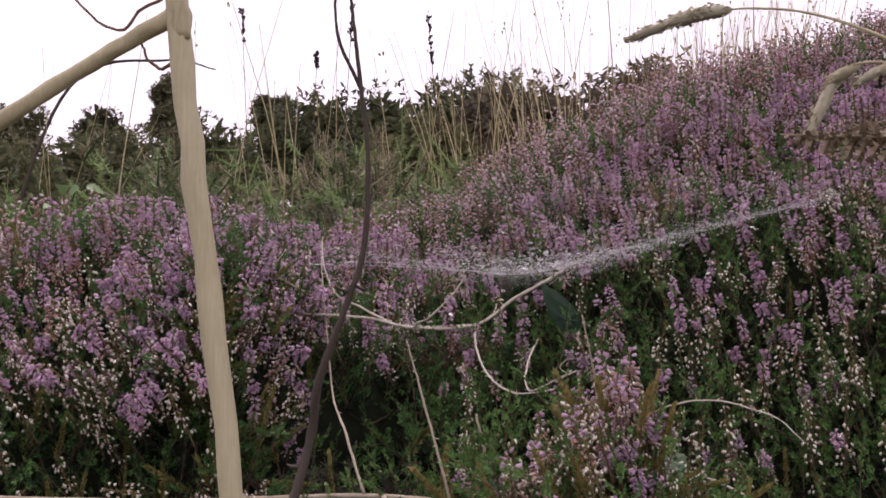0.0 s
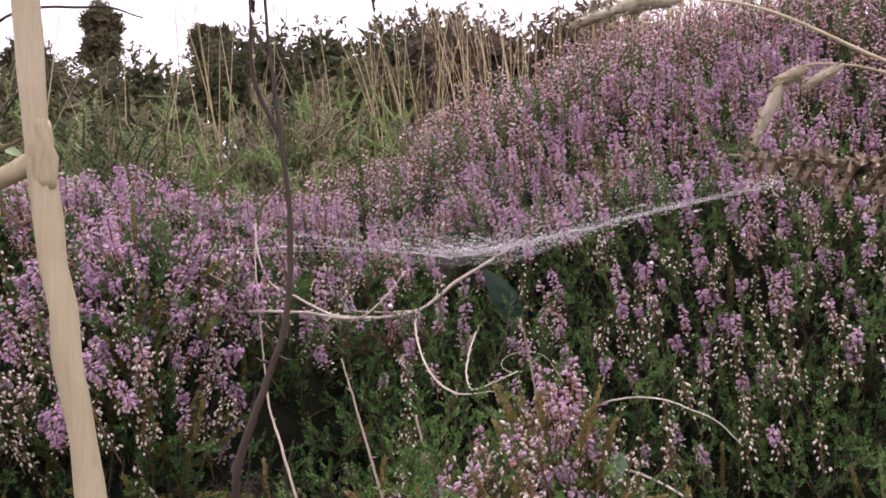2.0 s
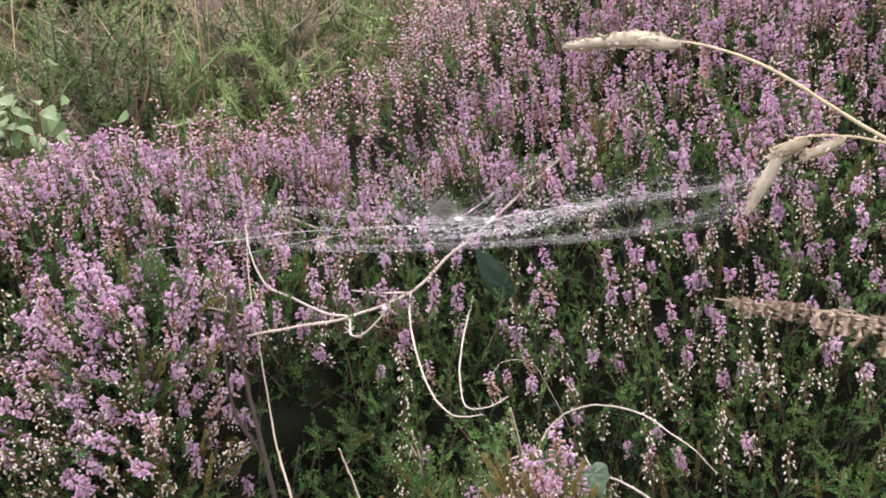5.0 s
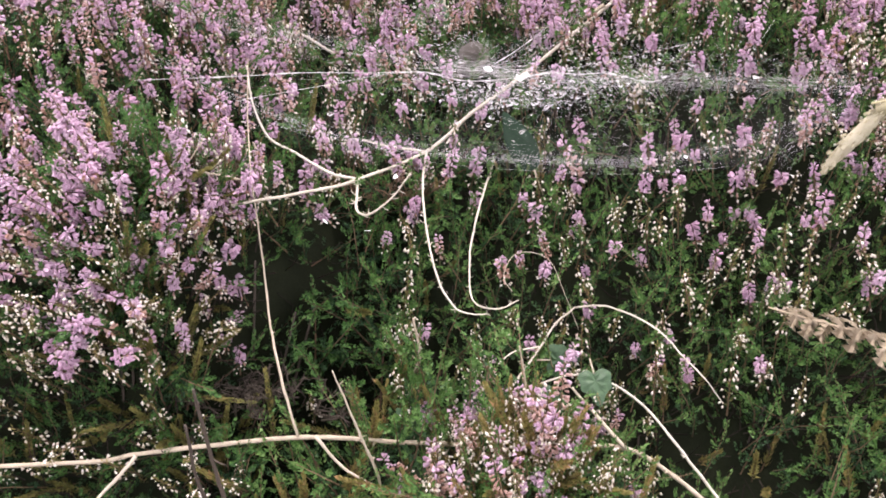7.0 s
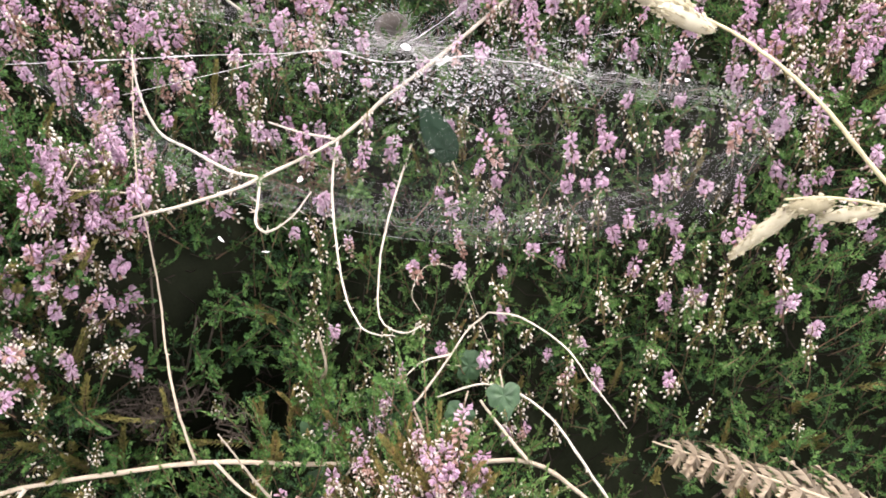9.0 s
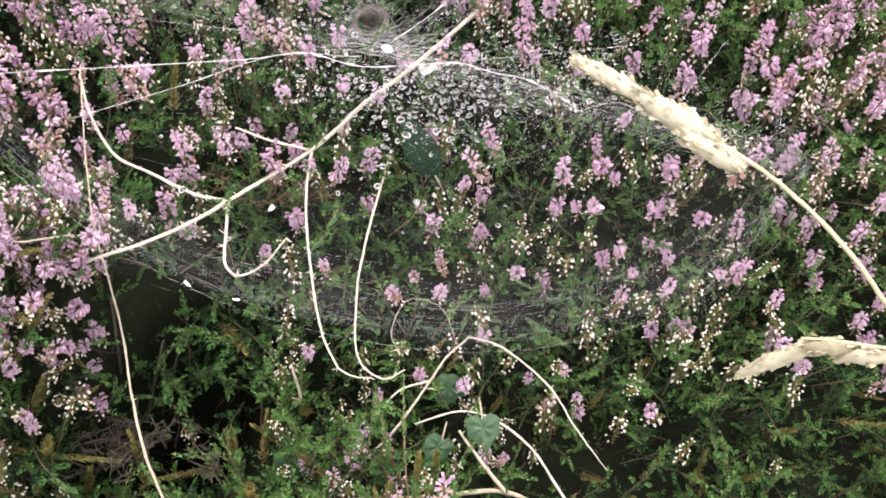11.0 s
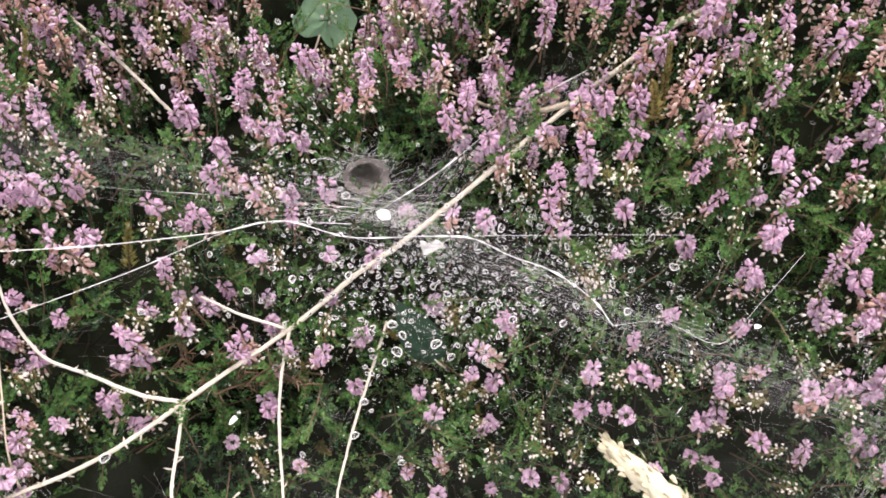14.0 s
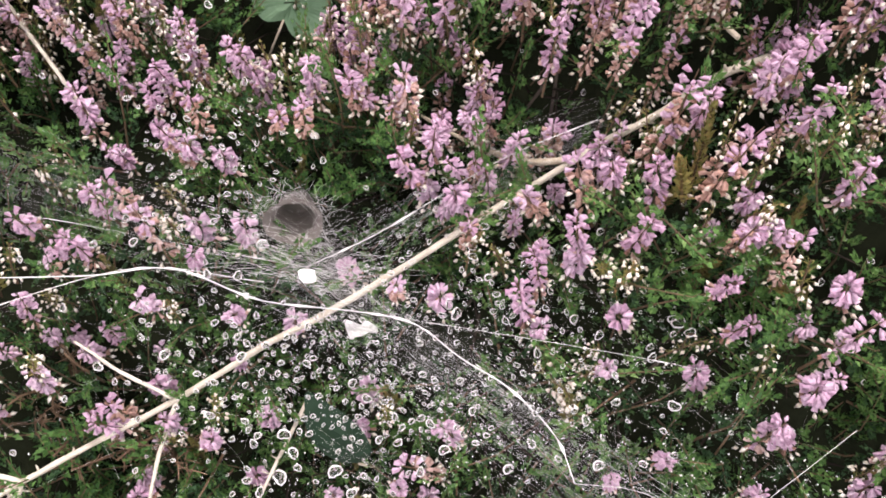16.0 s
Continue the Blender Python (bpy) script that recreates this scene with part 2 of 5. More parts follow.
def frames(dirs, spin, scale, at):
    """Poses whose z runs along dirs."""
    d = dirs / np.linalg.norm(dirs, axis=1, keepdims=True)
    ref = np.where(np.abs(d[:, 2:3]) > 0.9, np.array([[1.0, 0, 0]]), np.array([[0, 0, 1.0]]))
    a = np.cross(ref, d)
    a /= np.linalg.norm(a, axis=1, keepdims=True)
    b = np.cross(d, a)
    c, s = np.cos(spin)[:, None], np.sin(spin)[:, None]
    m = np.zeros((len(d), 4, 4))
    m[:, :3, 0], m[:, :3, 1], m[:, :3, 2] = (a * c + b * s) * scale[:, None], (b * c - a * s) * scale[:, None], d * scale[:, None]
    m[:, :3, 3], m[:, 3, 3] = at, 1
    return m


def tube(points, radii, sides=6, wobble=0.0, cap=True):
    """A tapering round stem along points."""
    p = np.asarray(points, float)
    r = np.interp(np.linspace(0, 1, len(p)), np.linspace(0, 1, len(radii)), radii) if np.ndim(radii) else np.full(len(p), radii)
    tan = np.gradient(p, axis=0)
    tan /= np.linalg.norm(tan, axis=1, keepdims=True) + 1e-12
    ref = np.array([0.31, 0.17, 0.93])
    if abs(tan.mean(0) @ ref) > 0.85 * np.linalg.norm(tan.mean(0)):
        ref = np.array([0.95, 0.2, 0.1])
    a = np.cross(tan, ref)
    a /= np.linalg.norm(a, axis=1, keepdims=True) + 1e-12
    b = np.cross(tan, a)
    th = np.arange(sides) * 2 * np.pi / sides
    rr = r[:, None] * (1 + wobble * rng.standard_normal((len(p), sides)))
    v = p[:, None] + rr[..., None] * (a[:, None] * np.cos(th)[:, None] + b[:, None] * np.sin(th)[:, None])
    v = v.reshape(-1, 3)
    i, j = np.meshgrid(np.arange(len(p) - 1), np.arange(sides), indexing="ij")
    q = np.stack([i * sides + j, i * sides + (j + 1) % sides, (i + 1) * sides + (j + 1) % sides, (i + 1) * sides + j], -1).reshape(-1, 4)
    t = np.concatenate([q[:, [0, 1, 2]], q[:, [0, 2, 3]]])
    if cap:
        k = len(v)
        v = np.concatenate([v, p[:1], p[-1:]])
        e = (len(p) - 1) * sides
        t = np.concatenate([t, [[k, (j + 1) % sides, j] for j in range(sides)], [[k + 1, e + j, e + (j + 1) % sides] for j in range(sides)]])
    return v, t


def smooth(points, n):
    """A curve through points, in n steps."""
    p = np.asarray(points, float)
    if len(p) == 2:
        return p[0] + (p[1] - p[0]) * np.linspace(0, 1, n)[:, None]
    q = np.concatenate([[2 * p[0] - p[1]], p, [2 * p[-1] - p[-2]]])
    out = []
    for s in np.linspace(0, len(p) - 1, n):
        i = min(int(s), len(p) - 2)
        f = s - i
        a, b, c, d = q[i], q[i + 1], q[i + 2], q[i + 3]
        out.append(0.5 * (2 * b + (c - a) * f + (2 * a - 5 * b + 4 * c - d) * f * f + (3 * b - a - 3 * c + d) * f**3))
    return np.array(out)


def rand_dir(n):
    d = rng.standard_normal((n, 3))
    return d / np.linalg.norm(d, axis=1, keepdims=True)


# ---- the lie of the land ----


def step(a, b, x):
    f = np.clip((x - a) / (b - a), 0, 1)
    return f * f * (3 - 2 * f)


def land(x, y):
    """Height of the ground: a bank that rises from the path."""
    x, y = np.asarray(x, float), np.asarray(y, float)
    bank = 0.46 * np.clip(y - 0.45, 0, 1.55) + 0.15 * np.clip(y - 2, 0, 10)
    side = 0.25 * np.clip(x, -1.2, 3.5) * step(0.3, 2.0, y)
    return bank + side + 0.012 * np.sin(7 * x + 3 * y) * step(-3, 1, y)


MOUNDS = ((-0.85, 0.8, 0.25, 0.20), (-0.5, 0.78, 0.2, 0.10), (-0.18, 0.765, 0.078, 0.11), (-0.10, 0.83, 0.055, 0.045), (-0.2, 0.61, 0.07, -0.05), (-0.24, 0.55, 0.09, -0.06), (0.125, 0.655, 0.05, 0.03), (-0.28, 1.02, 0.15, 0.10),
          (0.03, 0.72, 0.1, -0.075), (0.12, 0.6, 0.1, 0.088), (0.2, 0.8, 0.09, -0.05), (0.33, 0.72, 0.1, -0.052), (0.42, 0.9, 0.09, 0.05), (-0.07, 0.735, 0.035, -0.06), (-0.155, 0.685, 0.035, 0.05),
          (-0.02, 1.12, 0.12, -0.02), (0.40, 1.28, 0.20, 0.085), (0.75, 1.35, 0.3, 0.05), (-0.025, 0.77, 0.035, -0.04), (0.7, 0.6, 0.2, -0.042), (-0.33, 1.38, 0.18, -0.012), (-0.10, 1.36, 0.11, -0.03), (0.0, 1.70, 0.18, -0.07),
          (1.2, 1.2, 0.3, 0.15), (-0.3, 0.4, 0.2, 0.02), (0.3, 0.4, 0.2, -0.059), (0.05, 1.18, 0.04, -0.06), (-0.18, 0.86, 0.045, -0.045))


def canopy(x, y):
    """Height at which the heather flowers stand."""
    x, y = np.asarray(x, float), np.asarray(y, float)
    z = 0.377 + 0.104 * x + 0.397 * y + 0.075 * x * y
    for a, b, s, h in MOUNDS:
        z = z + h * np.exp(-((x - a) ** 2 + (y - b) ** 2) / (2 * s * s))
    return z + 0.012 * np.sin(23 * x + 11 * y) * np.sin(19 * y - 7 * x) - 0.3 * step(0.47, 0.28, y) - 0.42 * (step(-0.78, -1.03, x) + step(1.45, 1.74, x))


def heather_grows(x, y):
    left = -0.03 + 0.45 * (y - 1.36)
    back = 1.62 + 0.12 * x
    front = 0.42 + 0.025 * np.sin(13 * x) + 0.015 * np.sin(31 * x)
    wave = 0.04 * np.sin(11 * y) + 0.02 * np.sin(29 * y)
    return (y > front) & (y < back + wave) & ((y < 1.36 + 0.05 * np.sin(9 * x + 2)) | (x > left)) & (x > -1.0 + wave) & (x < 1.7 + wave)


def grade(x, y):
    """Slope of the canopy: its unit normals, and its area over that of the plan."""
    e = 0.01
    gx_, gy_ = (canopy(x + e, y) - canopy(x - e, y)) / (2 * e), (canopy(x, y + e) - canopy(x, y - e)) / (2 * e)
    n = np.stack([-gx_, -gy_, np.ones_like(gx_)], -1)
    k = np.linalg.norm(n, axis=-1)
    return n / k[..., None], k


gx = np.concatenate([[-90, -40, -18, -9, -5], np.arange(-3, 3.01, 0.15), [5, 9, 18, 40, 90]])
gy = np.concatenate([[-60, -25, -10, -4], np.arange(-2, 5.01, 0.15), [7, 10, 14, 20, 40, 90, 200]])
GX, GY = np.meshgrid(gx, gy)
gv = np.stack([GX, GY, land(GX, GY)], -1).reshape(-1, 3)
i, j = np.meshgrid(np.arange(len(gy) - 1), np.arange(len(gx) - 1), indexing="ij")
k = (i * len(gx) + j).ravel()
gt = np.concatenate([np.stack([k, k + 1, k + len(gx) + 1], -1), np.stack([k, k + len(gx) + 1, k + len(gx)], -1)])
tagged(new("ground", mesh_of("ground", gv, gt, M_GROUND)), "dark peaty ground of a heath bank", "ground", kind="structure")

# ---- heather: shoots, flowers, spikes ----
LEAF, STEM, PETAL, BUD, FADED, WARM, TIP = range(7)
HEATHER = [M_LEAF, M_STEM, M_PETAL, M_BUD, M_FADED, M_LEAF_WARM, M_TIP]


def leaf_quads(n, length, width, lean, z0, z1, r0, mat, curl=0.2):
    """Narrow leaves in whorls up a shoot along z."""
    h = Heap()
    z = np.linspace(z0, z1, n)
    th = np.arange(n) * 2.4 + rng.uniform(0, 6.28)
    for zz, a in zip(z, th):
        f = (zz - z0) / (z1 - z0 + 1e-9)
        ln, up = length * rng.uniform(0.75, 1.2) * (1 - 0.35 * f), lean + 0.5 * f + rng.uniform(-0.25, 0.25)
        out = np.array([np.cos(a), np.sin(a), 0])
        side = np.array([-np.sin(a), np.cos(a), 0])
        b = out * r0 + [0, 0, zz]
        d = out * np.cos(up) + np.array([0, 0, np.sin(up)])
        low = b + d * ln * 0.25
        h.add([low - side * width / 2, low + side * width / 2, b + d * ln + np.array([0, 0, curl * ln * 0.5])], [[0, 1, 2]], mat)
    return h


def bent(v, amount, a):
    """Bend a template along z sideways."""
    v = v.copy()
    f = v[:, 2] ** 2 * amount
    v[:, 0] += np.cos(a) * f
    v[:, 1] += np.sin(a) * f
    return v


def shoot(fine=True, mat=LEAF):
    ln = rng.uniform(0.045, 0.075) * (0.95 if mat == WARM else 1.0)
    h = Heap()
    v, t = tube([[0, 0, 0], [0, 0, ln * 0.5], [0, 0, ln]], [0.0007, 0.0005, 0.0002], 3, cap=False)
    h.add(v, t, STEM)
    if mat == WARM:  # a dense leafy column
        h.add(*leaf_quads(60, 0.0058, 0.0022, 0.75, 0.008, ln * 0.72, 0.0006, mat).arrays())
        h.add(*leaf_quads(44, 0.0052, 0.0022, 0.95, ln * 0.62, ln, 0.0006, mat).arrays())
        v, t, i = h.arrays()
        return bent(v, rng.uniform(0, 3), rng.uniform(0, 6.28)), t, i
    tip = TIP if mat == LEAF else mat
    a, b = (20, 18) if fine else (14, 12)
    size, wide = (0.0040, 0.0021) if fine else (0.0066, 0.0032)
    h.add(*leaf_quads(a, size, wide, 0.6, 0.006, ln * 0.66, 0.0005, mat).arrays())
    h.add(*leaf_quads(b, size, wide, 0.8, ln * 0.66, ln, 0.0005, tip).arrays())
    if fine:
        for q in range(6):
            z, a = (0.15 + 0.13 * q + rng.uniform(-0.05, 0.05)) * ln, q * 2.4 + rng.uniform(-0.5, 0.5)
            reach = rng.uniform(0.009, 0.016) * (1.15 - 0.5 * z / ln)
            s = leaf_quads(14, 0.0036, 0.0020, 0.8, 0.002, reach, 0.0005, tip if q > 2 else mat)
            sv, st, si = s.arrays()
            m = frames(np.array([[np.cos(a), np.sin(a), 0.9]]), np.array([0.0]), np.array([1.0]), np.array([[0, 0, z]]))[0]
            h.add(sv @ m[:3, :3].T + m[:3, 3], st, si)
    v, t, i = h.arrays()
    return bent(v, rng.uniform(1, 5), rng.uniform(0, 6.28)), t, i


def bell(size, mat, lobes=3):
    """One small hanging flower along z: a tube that widens to an uneven mouth."""
    th = np.arange(lobes) * 2 * np.pi / lobes
    ring = lambda r, z, o=0.0: np.stack([np.cos(th + o) * r, np.sin(th + o) * r, np.full(lobes, z) * rng.uniform(0.88, 1.12, lobes)], -1)
    v = np.concatenate([[[0, 0, 0]], ring(0.29, 0.48), ring(0.36, 1.1, 0.5 * np.pi / lobes)]) * size
    t = [[0, 1 + (q + 1) % lobes, 1 + q] for q in range(lobes)]
    for q in range(lobes):
        a, b, c, d = 1 + q, 1 + (q + 1) % lobes, 1 + lobes + q, 1 + lobes + (q + 1) % lobes
        t += [[a, b, d], [a, d, c]]
    return v, np.array(t), np.full(len(t), mat)


def bud(size, mat):
    th = np.arange(3) * 2 * np.pi / 3
    v = np.concatenate([[[0, 0, 0]], np.stack([np.cos(th) * 0.31, np.sin(th) * 0.31, np.full(3, 0.5)], -1), [[0, 0, 1.0]]]) * size
    t = [[0, 1 + (q + 1) % 3, 1 + q] for q in range(3)] + [[4, 1 + q, 1 + (q + 1) % 3] for q in range(3)]
    return v, np.array(t), np.full(6, mat)


BELL_PINK, BELL_FADED, BUD_CREAM, BUD_PINK = bell(0.0047, PETAL), bell(0.0045, FADED), bud(0.0046, BUD), bud(0.0042, PETAL)


def onto(h, tpl, dirs, spin, scale, at):
    h.spread(tpl, frames(dirs, spin, scale, at))


def spike(kind):
    """A flowering spike along z, foot at the origin."""
    ln = {"head": rng.uniform(0.034, 0.046), "tall": rng.uniform(0.055, 0.080), "faded": rng.uniform(0.055, 0.080), "buds": rng.uniform(0.045, 0.07)}[kind]
    h = Heap()
    v, t = tube([[0, 0, 0], [0, 0, ln * 0.5], [0, 0, ln]], [0.0009, 0.0007, 0.0003], 4, cap=False)
    h.add(v, t, STEM)

    def ring(tpl, n, z0, z1, reach, lift, s=1.0):
        f = rng.uniform(0, 1, n)
        z = (z0 + (z1 - z0) * f) * ln
        a = np.arange(n) * 2.4 + rng.uniform(0, 0.9, n)
        d = np.stack([np.cos(a), np.sin(a), lift + 0.9 * (f - 0.35) + rng.uniform(-0.25, 0.25, n)], -1)
        base = np.stack([np.cos(a) * reach, np.sin(a) * reach, z], -1)
        onto(h, tpl, d, rng.uniform(0, 6.28, n), rng.uniform(0.8, 1.15, n) * s, base)

    g = leaf_quads(22, 0.0042, 0.0018, 0.6, 0.004, ln * 0.55, 0.0006, LEAF)
    h.add(*g.arrays())
    if kind == "head":
        ring(BELL_PINK, 42, 0.55, 0.98, 0.0020, -0.75)
        ring(BELL_FADED, 4, 0.38, 0.5, 0.0022, -0.5)
        ring(BUD_CREAM, 6, 0.15, 0.5, 0.005, -0.4)
    elif kind == "tall":
        ring(BELL_PINK, 35, 0.42, 0.95, 0.0018, -0.6)
        ring(BELL_FADED, 9, 0.28, 0.5, 0.0020, -0.5)
        ring(BUD_PINK, 7, 0.88, 1.0, 0.0008, 0.6)
        ring(BUD_CREAM, 8, 0.1, 0.5, 0.005, -0.3)
    elif kind == "faded":
        ring(BELL_FADED, 32, 0.26, 0.76, 0.0018, -0.5)
        ring(BELL_PINK, 14, 0.68, 0.96, 0.0018, -0.1)
        ring(BUD_CREAM, 8, 0.1, 0.6, 0.005, -0.3)
    else:
        z = rng.uniform(0.25, 1.0, 18) * ln
        a = np.arange(18) * 2.4
        r = 0.006 * (1.2 - 0.6 * z / ln)
        base = np.stack([np.cos(a) * r, np.sin(a) * r, z], -1)
        onto(h, BUD_CREAM, np.stack([np.cos(a) * 0.5, np.sin(a) * 0.5, np.full(18, -0.8)], -1), a, rng.uniform(0.8, 1.2, 18), base)
        for q in range(18):
            v, t = tube([[0, 0, z[q] - 0.003], base[q]], [0.0003, 0.0002], 3, cap=False)
            h.add(v, t, WARM)
        g = leaf_quads(22, 0.005, 0.0016, 0.6, 0.3 * ln, ln, 0.0005, WARM)
        h.add(*g.arrays())
    v, t, i = h.arrays()
    return bent(v, rng.uniform(0, 2.5), rng.uniform(0, 6.28)), t, i


def far_spike(faded):
    """A lighter spike for the slope behind."""
    ln = rng.uniform(0.05, 0.09)
    h = Heap()
    v, t = tube([[0, 0, 0], [0, 0, ln]], [0.0009, 0.0004], 3, cap=False)
    h.add(v, t, STEM)
    n = 14
    z = np.linspace(0.25, 1.0, n) * ln
    a = np.arange(n) * 2.4
    d = np.stack([np.cos(a), np.sin(a), rng.uniform(-0.2, 0.6, n)], -1)
    kinds = rng.uniform(0, 1, n)
    for lo, hi, m, s in ((0, 0.12 + faded, FADED, 0.0060), (0.12 + faded, 0.94, PETAL, 0.0066), (0.94, 1.01, BUD, 0.0042)):
        pick = (kinds >= lo) & (kinds < hi)
        if pick.any():
            onto(h, bud(s * 1.15, m), d[pick], a[pick], rng.uniform(0.8, 1.2, pick.sum()), np.stack([0 * z, 0 * z, z], -1)[pick])
    v, t, i = h.arrays()
    return bent(v, rng.uniform(1, 4), rng.uniform(0, 6.28)), t, i


SHOOTS = [shoot() for _ in range(7)]
SHOOTS_WARM = [shoot(mat=WARM) for _ in range(4)]
SHOOTS_FAR = [shoot(False) for _ in range(5)]
SPIKES = {kind: [spike(kind) for _ in range(6)] for kind in ("head", "tall", "faded", "buds")}
SPIKE_MESH = {kind: [mesh_of("flower_spike", *tpl[:2], HEATHER, tpl[2]) for tpl in tpls] for kind, tpls in SPIKES.items()}
SPIKES_FAR = [far_spike(f) for f in (0.05, 0.15, 0.25, 0.4, 0.55, 0.15)]

# lines of the bare twigs, which lie clear of the shoots
FORK1, FORK2 = (0.049, 0.939, 0.737), (-0.013, 0.882, 0.736)
L_MAIN = [(-0.110, 0.806, 0.752), (-0.056, 0.839, 0.747), FORK2, FORK1, (0.092, 0.972, 0.765), (0.134, 1.003, 0.787), (0.227, 1.079, 0.84), (0.262, 1.10, 0.865), (0.286, 1.118, 0.884), (0.310, 1.130, 0.894)]
L_LEFT = [FORK2, (-0.040, 0.884, 0.742), (-0.070, 0.889, 0.757), (-0.094, 0.894, 0.770), (-0.108, 0.908, 0.80), (-0.112, 0.920, 0.825)]
L_HOOK = [FORK2, (-0.012, 0.85, 0.738), (-0.010, 0.822, 0.742), (0.002, 0.806, 0.747), (0.020, 0.805, 0.765), (0.035, 0.815, 0.784)]
L_LOOP = [FORK1, (0.046, 0.90, 0.722), (0.052, 0.85, 0.700), (0.062, 0.80, 0.690), (0.075, 0.772, 0.686), (0.088, 0.761, 0.687), (0.106, 0.757, 0.690)]
L_SHORT = [FORK1, (0.02, 0.947, 0.735), (-0.015, 0.960, 0.735)]
L_LOOP2 = [(0.117, 0.958, 0.722), (0.104, 0.90, 0.708), (0.096, 0.86, 0.695), (0.093, 0.829, 0.686), (0.093, 0.79, 0.684), (0.100, 0.765, 0.690), (0.115, 0.752, 0.700), (0.130, 0.758, 0.705)]
L_RIGHT = [(0.226, 1.078, 0.843), (0.205, 1.082, 0.826), (0.176, 1.097, 0.808), (0.14, 1.115, 0.80)]
L_UP = [(-0.043, 0.677, 0.622), (-0.060, 0.708, 0.658), (-0.072, 0.742, 0.672), (-0.082, 0.783, 0.688), (-0.091, 0.812, 0.733), (-0.098, 0.834, 0.772), (-0.106, 0.88, 0.80), (-0.112, 0.925, 0.828)]
L_LOW = [(-0.36, 0.615, 0.635), (-0.20, 0.642, 0.624), (-0.154, 0.655, 0.622), (-0.043, 0.677, 0.620), (0.05, 0.683, 0.612), (0.15, 0.69, 0.605), (0.226, 0.696, 0.598), (0.275, 0.67, 0.585), (0.33, 0.63, 0.56)]
L_CURL = [(0.06, 0.66, 0.585), (0.083, 0.70, 0.598), (0.127, 0.742, 0.615), (0.158, 0.783, 0.632), (0.172, 0.80, 0.645), (0.190, 0.815, 0.652)]
L_ARCH = [(0.190, 0.815, 0.652), (0.212, 0.80, 0.668), (0.235, 0.775, 0.678), (0.253, 0.751, 0.681), (0.264, 0.728, 0.678), (0.279, 0.709, 0.672), (0.295, 0.70, 0.655)]
L_IVY = [(0.34, 0.62, 0.55), (0.295, 0.67, 0.585), (0.27, 0.70, 0.602), (0.25, 0.728, 0.612), (0.222, 0.748, 0.622), (0.19, 0.76, 0.62), (0.15, 0.752, 0.61)]
L_BARE = [(-0.15, 1.175, 0.775), (-0.11, 1.14, 0.775), (-0.054, 1.093, 0.765)]
LINES = np.concatenate([[(0.092, 1.03, 0.785), (0.080, 1.03, 0.785), (0.104, 1.003, 0.785), (0.092, 1.015, 0.785), (0.139, 0.977, 0.79)]] + [smooth(q, 12 * len(q)) for q in (L_MAIN, L_LEFT, L_HOOK, L_LOOP, L_SHORT, L_LOOP2, L_RIGHT, L_UP, L_LOW, L_CURL, L_ARCH, L_IVY, L_BARE)])
LINES = LINES[~((LINES[:, 0] < -0.07) & (LINES[:, 0] > -0.101) & (LINES[:, 1] > 0.715) & (LINES[:, 1] < 0.86) & (LINES[:, 2] < 0.785))]  # hidden in the bush
LINES = LINES[~((LINES[:, 0] > 0.15) & (LINES[:, 0] < 0.185) & (LINES[:, 1] > 1.0))]
LINES = LINES[~((LINES[:, 0] > 0.055) & (LINES[:, 0] < 0.20) & (LINES[:, 1] < 0.705))]  # a bushy clump stands over the low twigs here


def crown(x, y, reach=0.030):
    """The canopy, kept just below the bare twigs that lie on it."""
    z = canopy(x, y)
    top = np.full(x.shape, 9.0)
    for q in LINES:
        d2 = (x - q[0]) ** 2 + (y + 0.008 - q[1]) ** 2
        top = np.minimum(top, q[2] - 0.008 + 0.10 * d2 / reach**2)
    return np.minimum(z, np.maximum(top, z - 0.09))


# bush centres over the bank
CENTRES = np.array([(-0.85, 0.75), (-0.5, 0.65), (-0.55, 1.0), (-0.2, 0.72), (-0.2, 1.02), (0.1, 0.6), (0.06, 0.98), (0.3, 0.72), (0.32, 1.0), (0.62, 0.8),
                    (0.62, 1.15), (0.2, 1.38), (1.0, 0.8), (1.0, 1.3), (0.55, 1.6), (0.95, 1.75), (1.4, 1.1), (1.45, 1.7), (-0.38, 1.3), (-0.1, 1.3), (-0.75, 1.15)])
CLEAR = ((-0.046, 0.793, 0.027), (-0.010, 0.840, 0.016), (-0.066, 0.748, 0.017), (0.022, 0.872, 0.010), (0.0, 0.933, 0.016), (-0.10, 0.69, 0.012), (0.215, 0.66, 0.016))  # dark gaps with no shoots


def cell_of(x, y):
    d = (x[:, None] - CENTRES[:, 0] - 0.05 * np.sin(17 * y)[:, None]) ** 2 + (y[:, None] - CENTRES[:, 1] - 0.05 * np.sin(15 * x)[:, None]) ** 2
    return d.argmin(1)


def sown(density, x0, x1, y0, y1):
    n = int(2.4 * density * (x1 - x0) * (y1 - y0))
    k = int(np.sqrt(n * (x1 - x0) / (y1 - y0))) + 1
    q = int(n / k) + 1
    ux, uy = np.meshgrid((np.arange(k) + 0.5) / k, (np.arange(q) + 0.5) / q)
    x = x0 + (x1 - x0) * (ux.ravel() + rng.uniform(-0.7, 0.7, ux.size) / k)
    y = y0 + (y1 - y0) * (uy.ravel() + rng.uniform(-0.7, 0.7, uy.size) / q)
    ok = heather_grows(x, y) & (rng.uniform(0, 2.4, len(x)) < grade(x, y)[1])
    ok &= (rng.uniform(0, 1, len(x)) < 0.35) | ((x < 1.15) & (x > -0.85))
    for a, b, r in CLEAR:
        ok &= (x - a) ** 2 + (y - b) ** 2 > r * r
    return x[ok], y[ok]


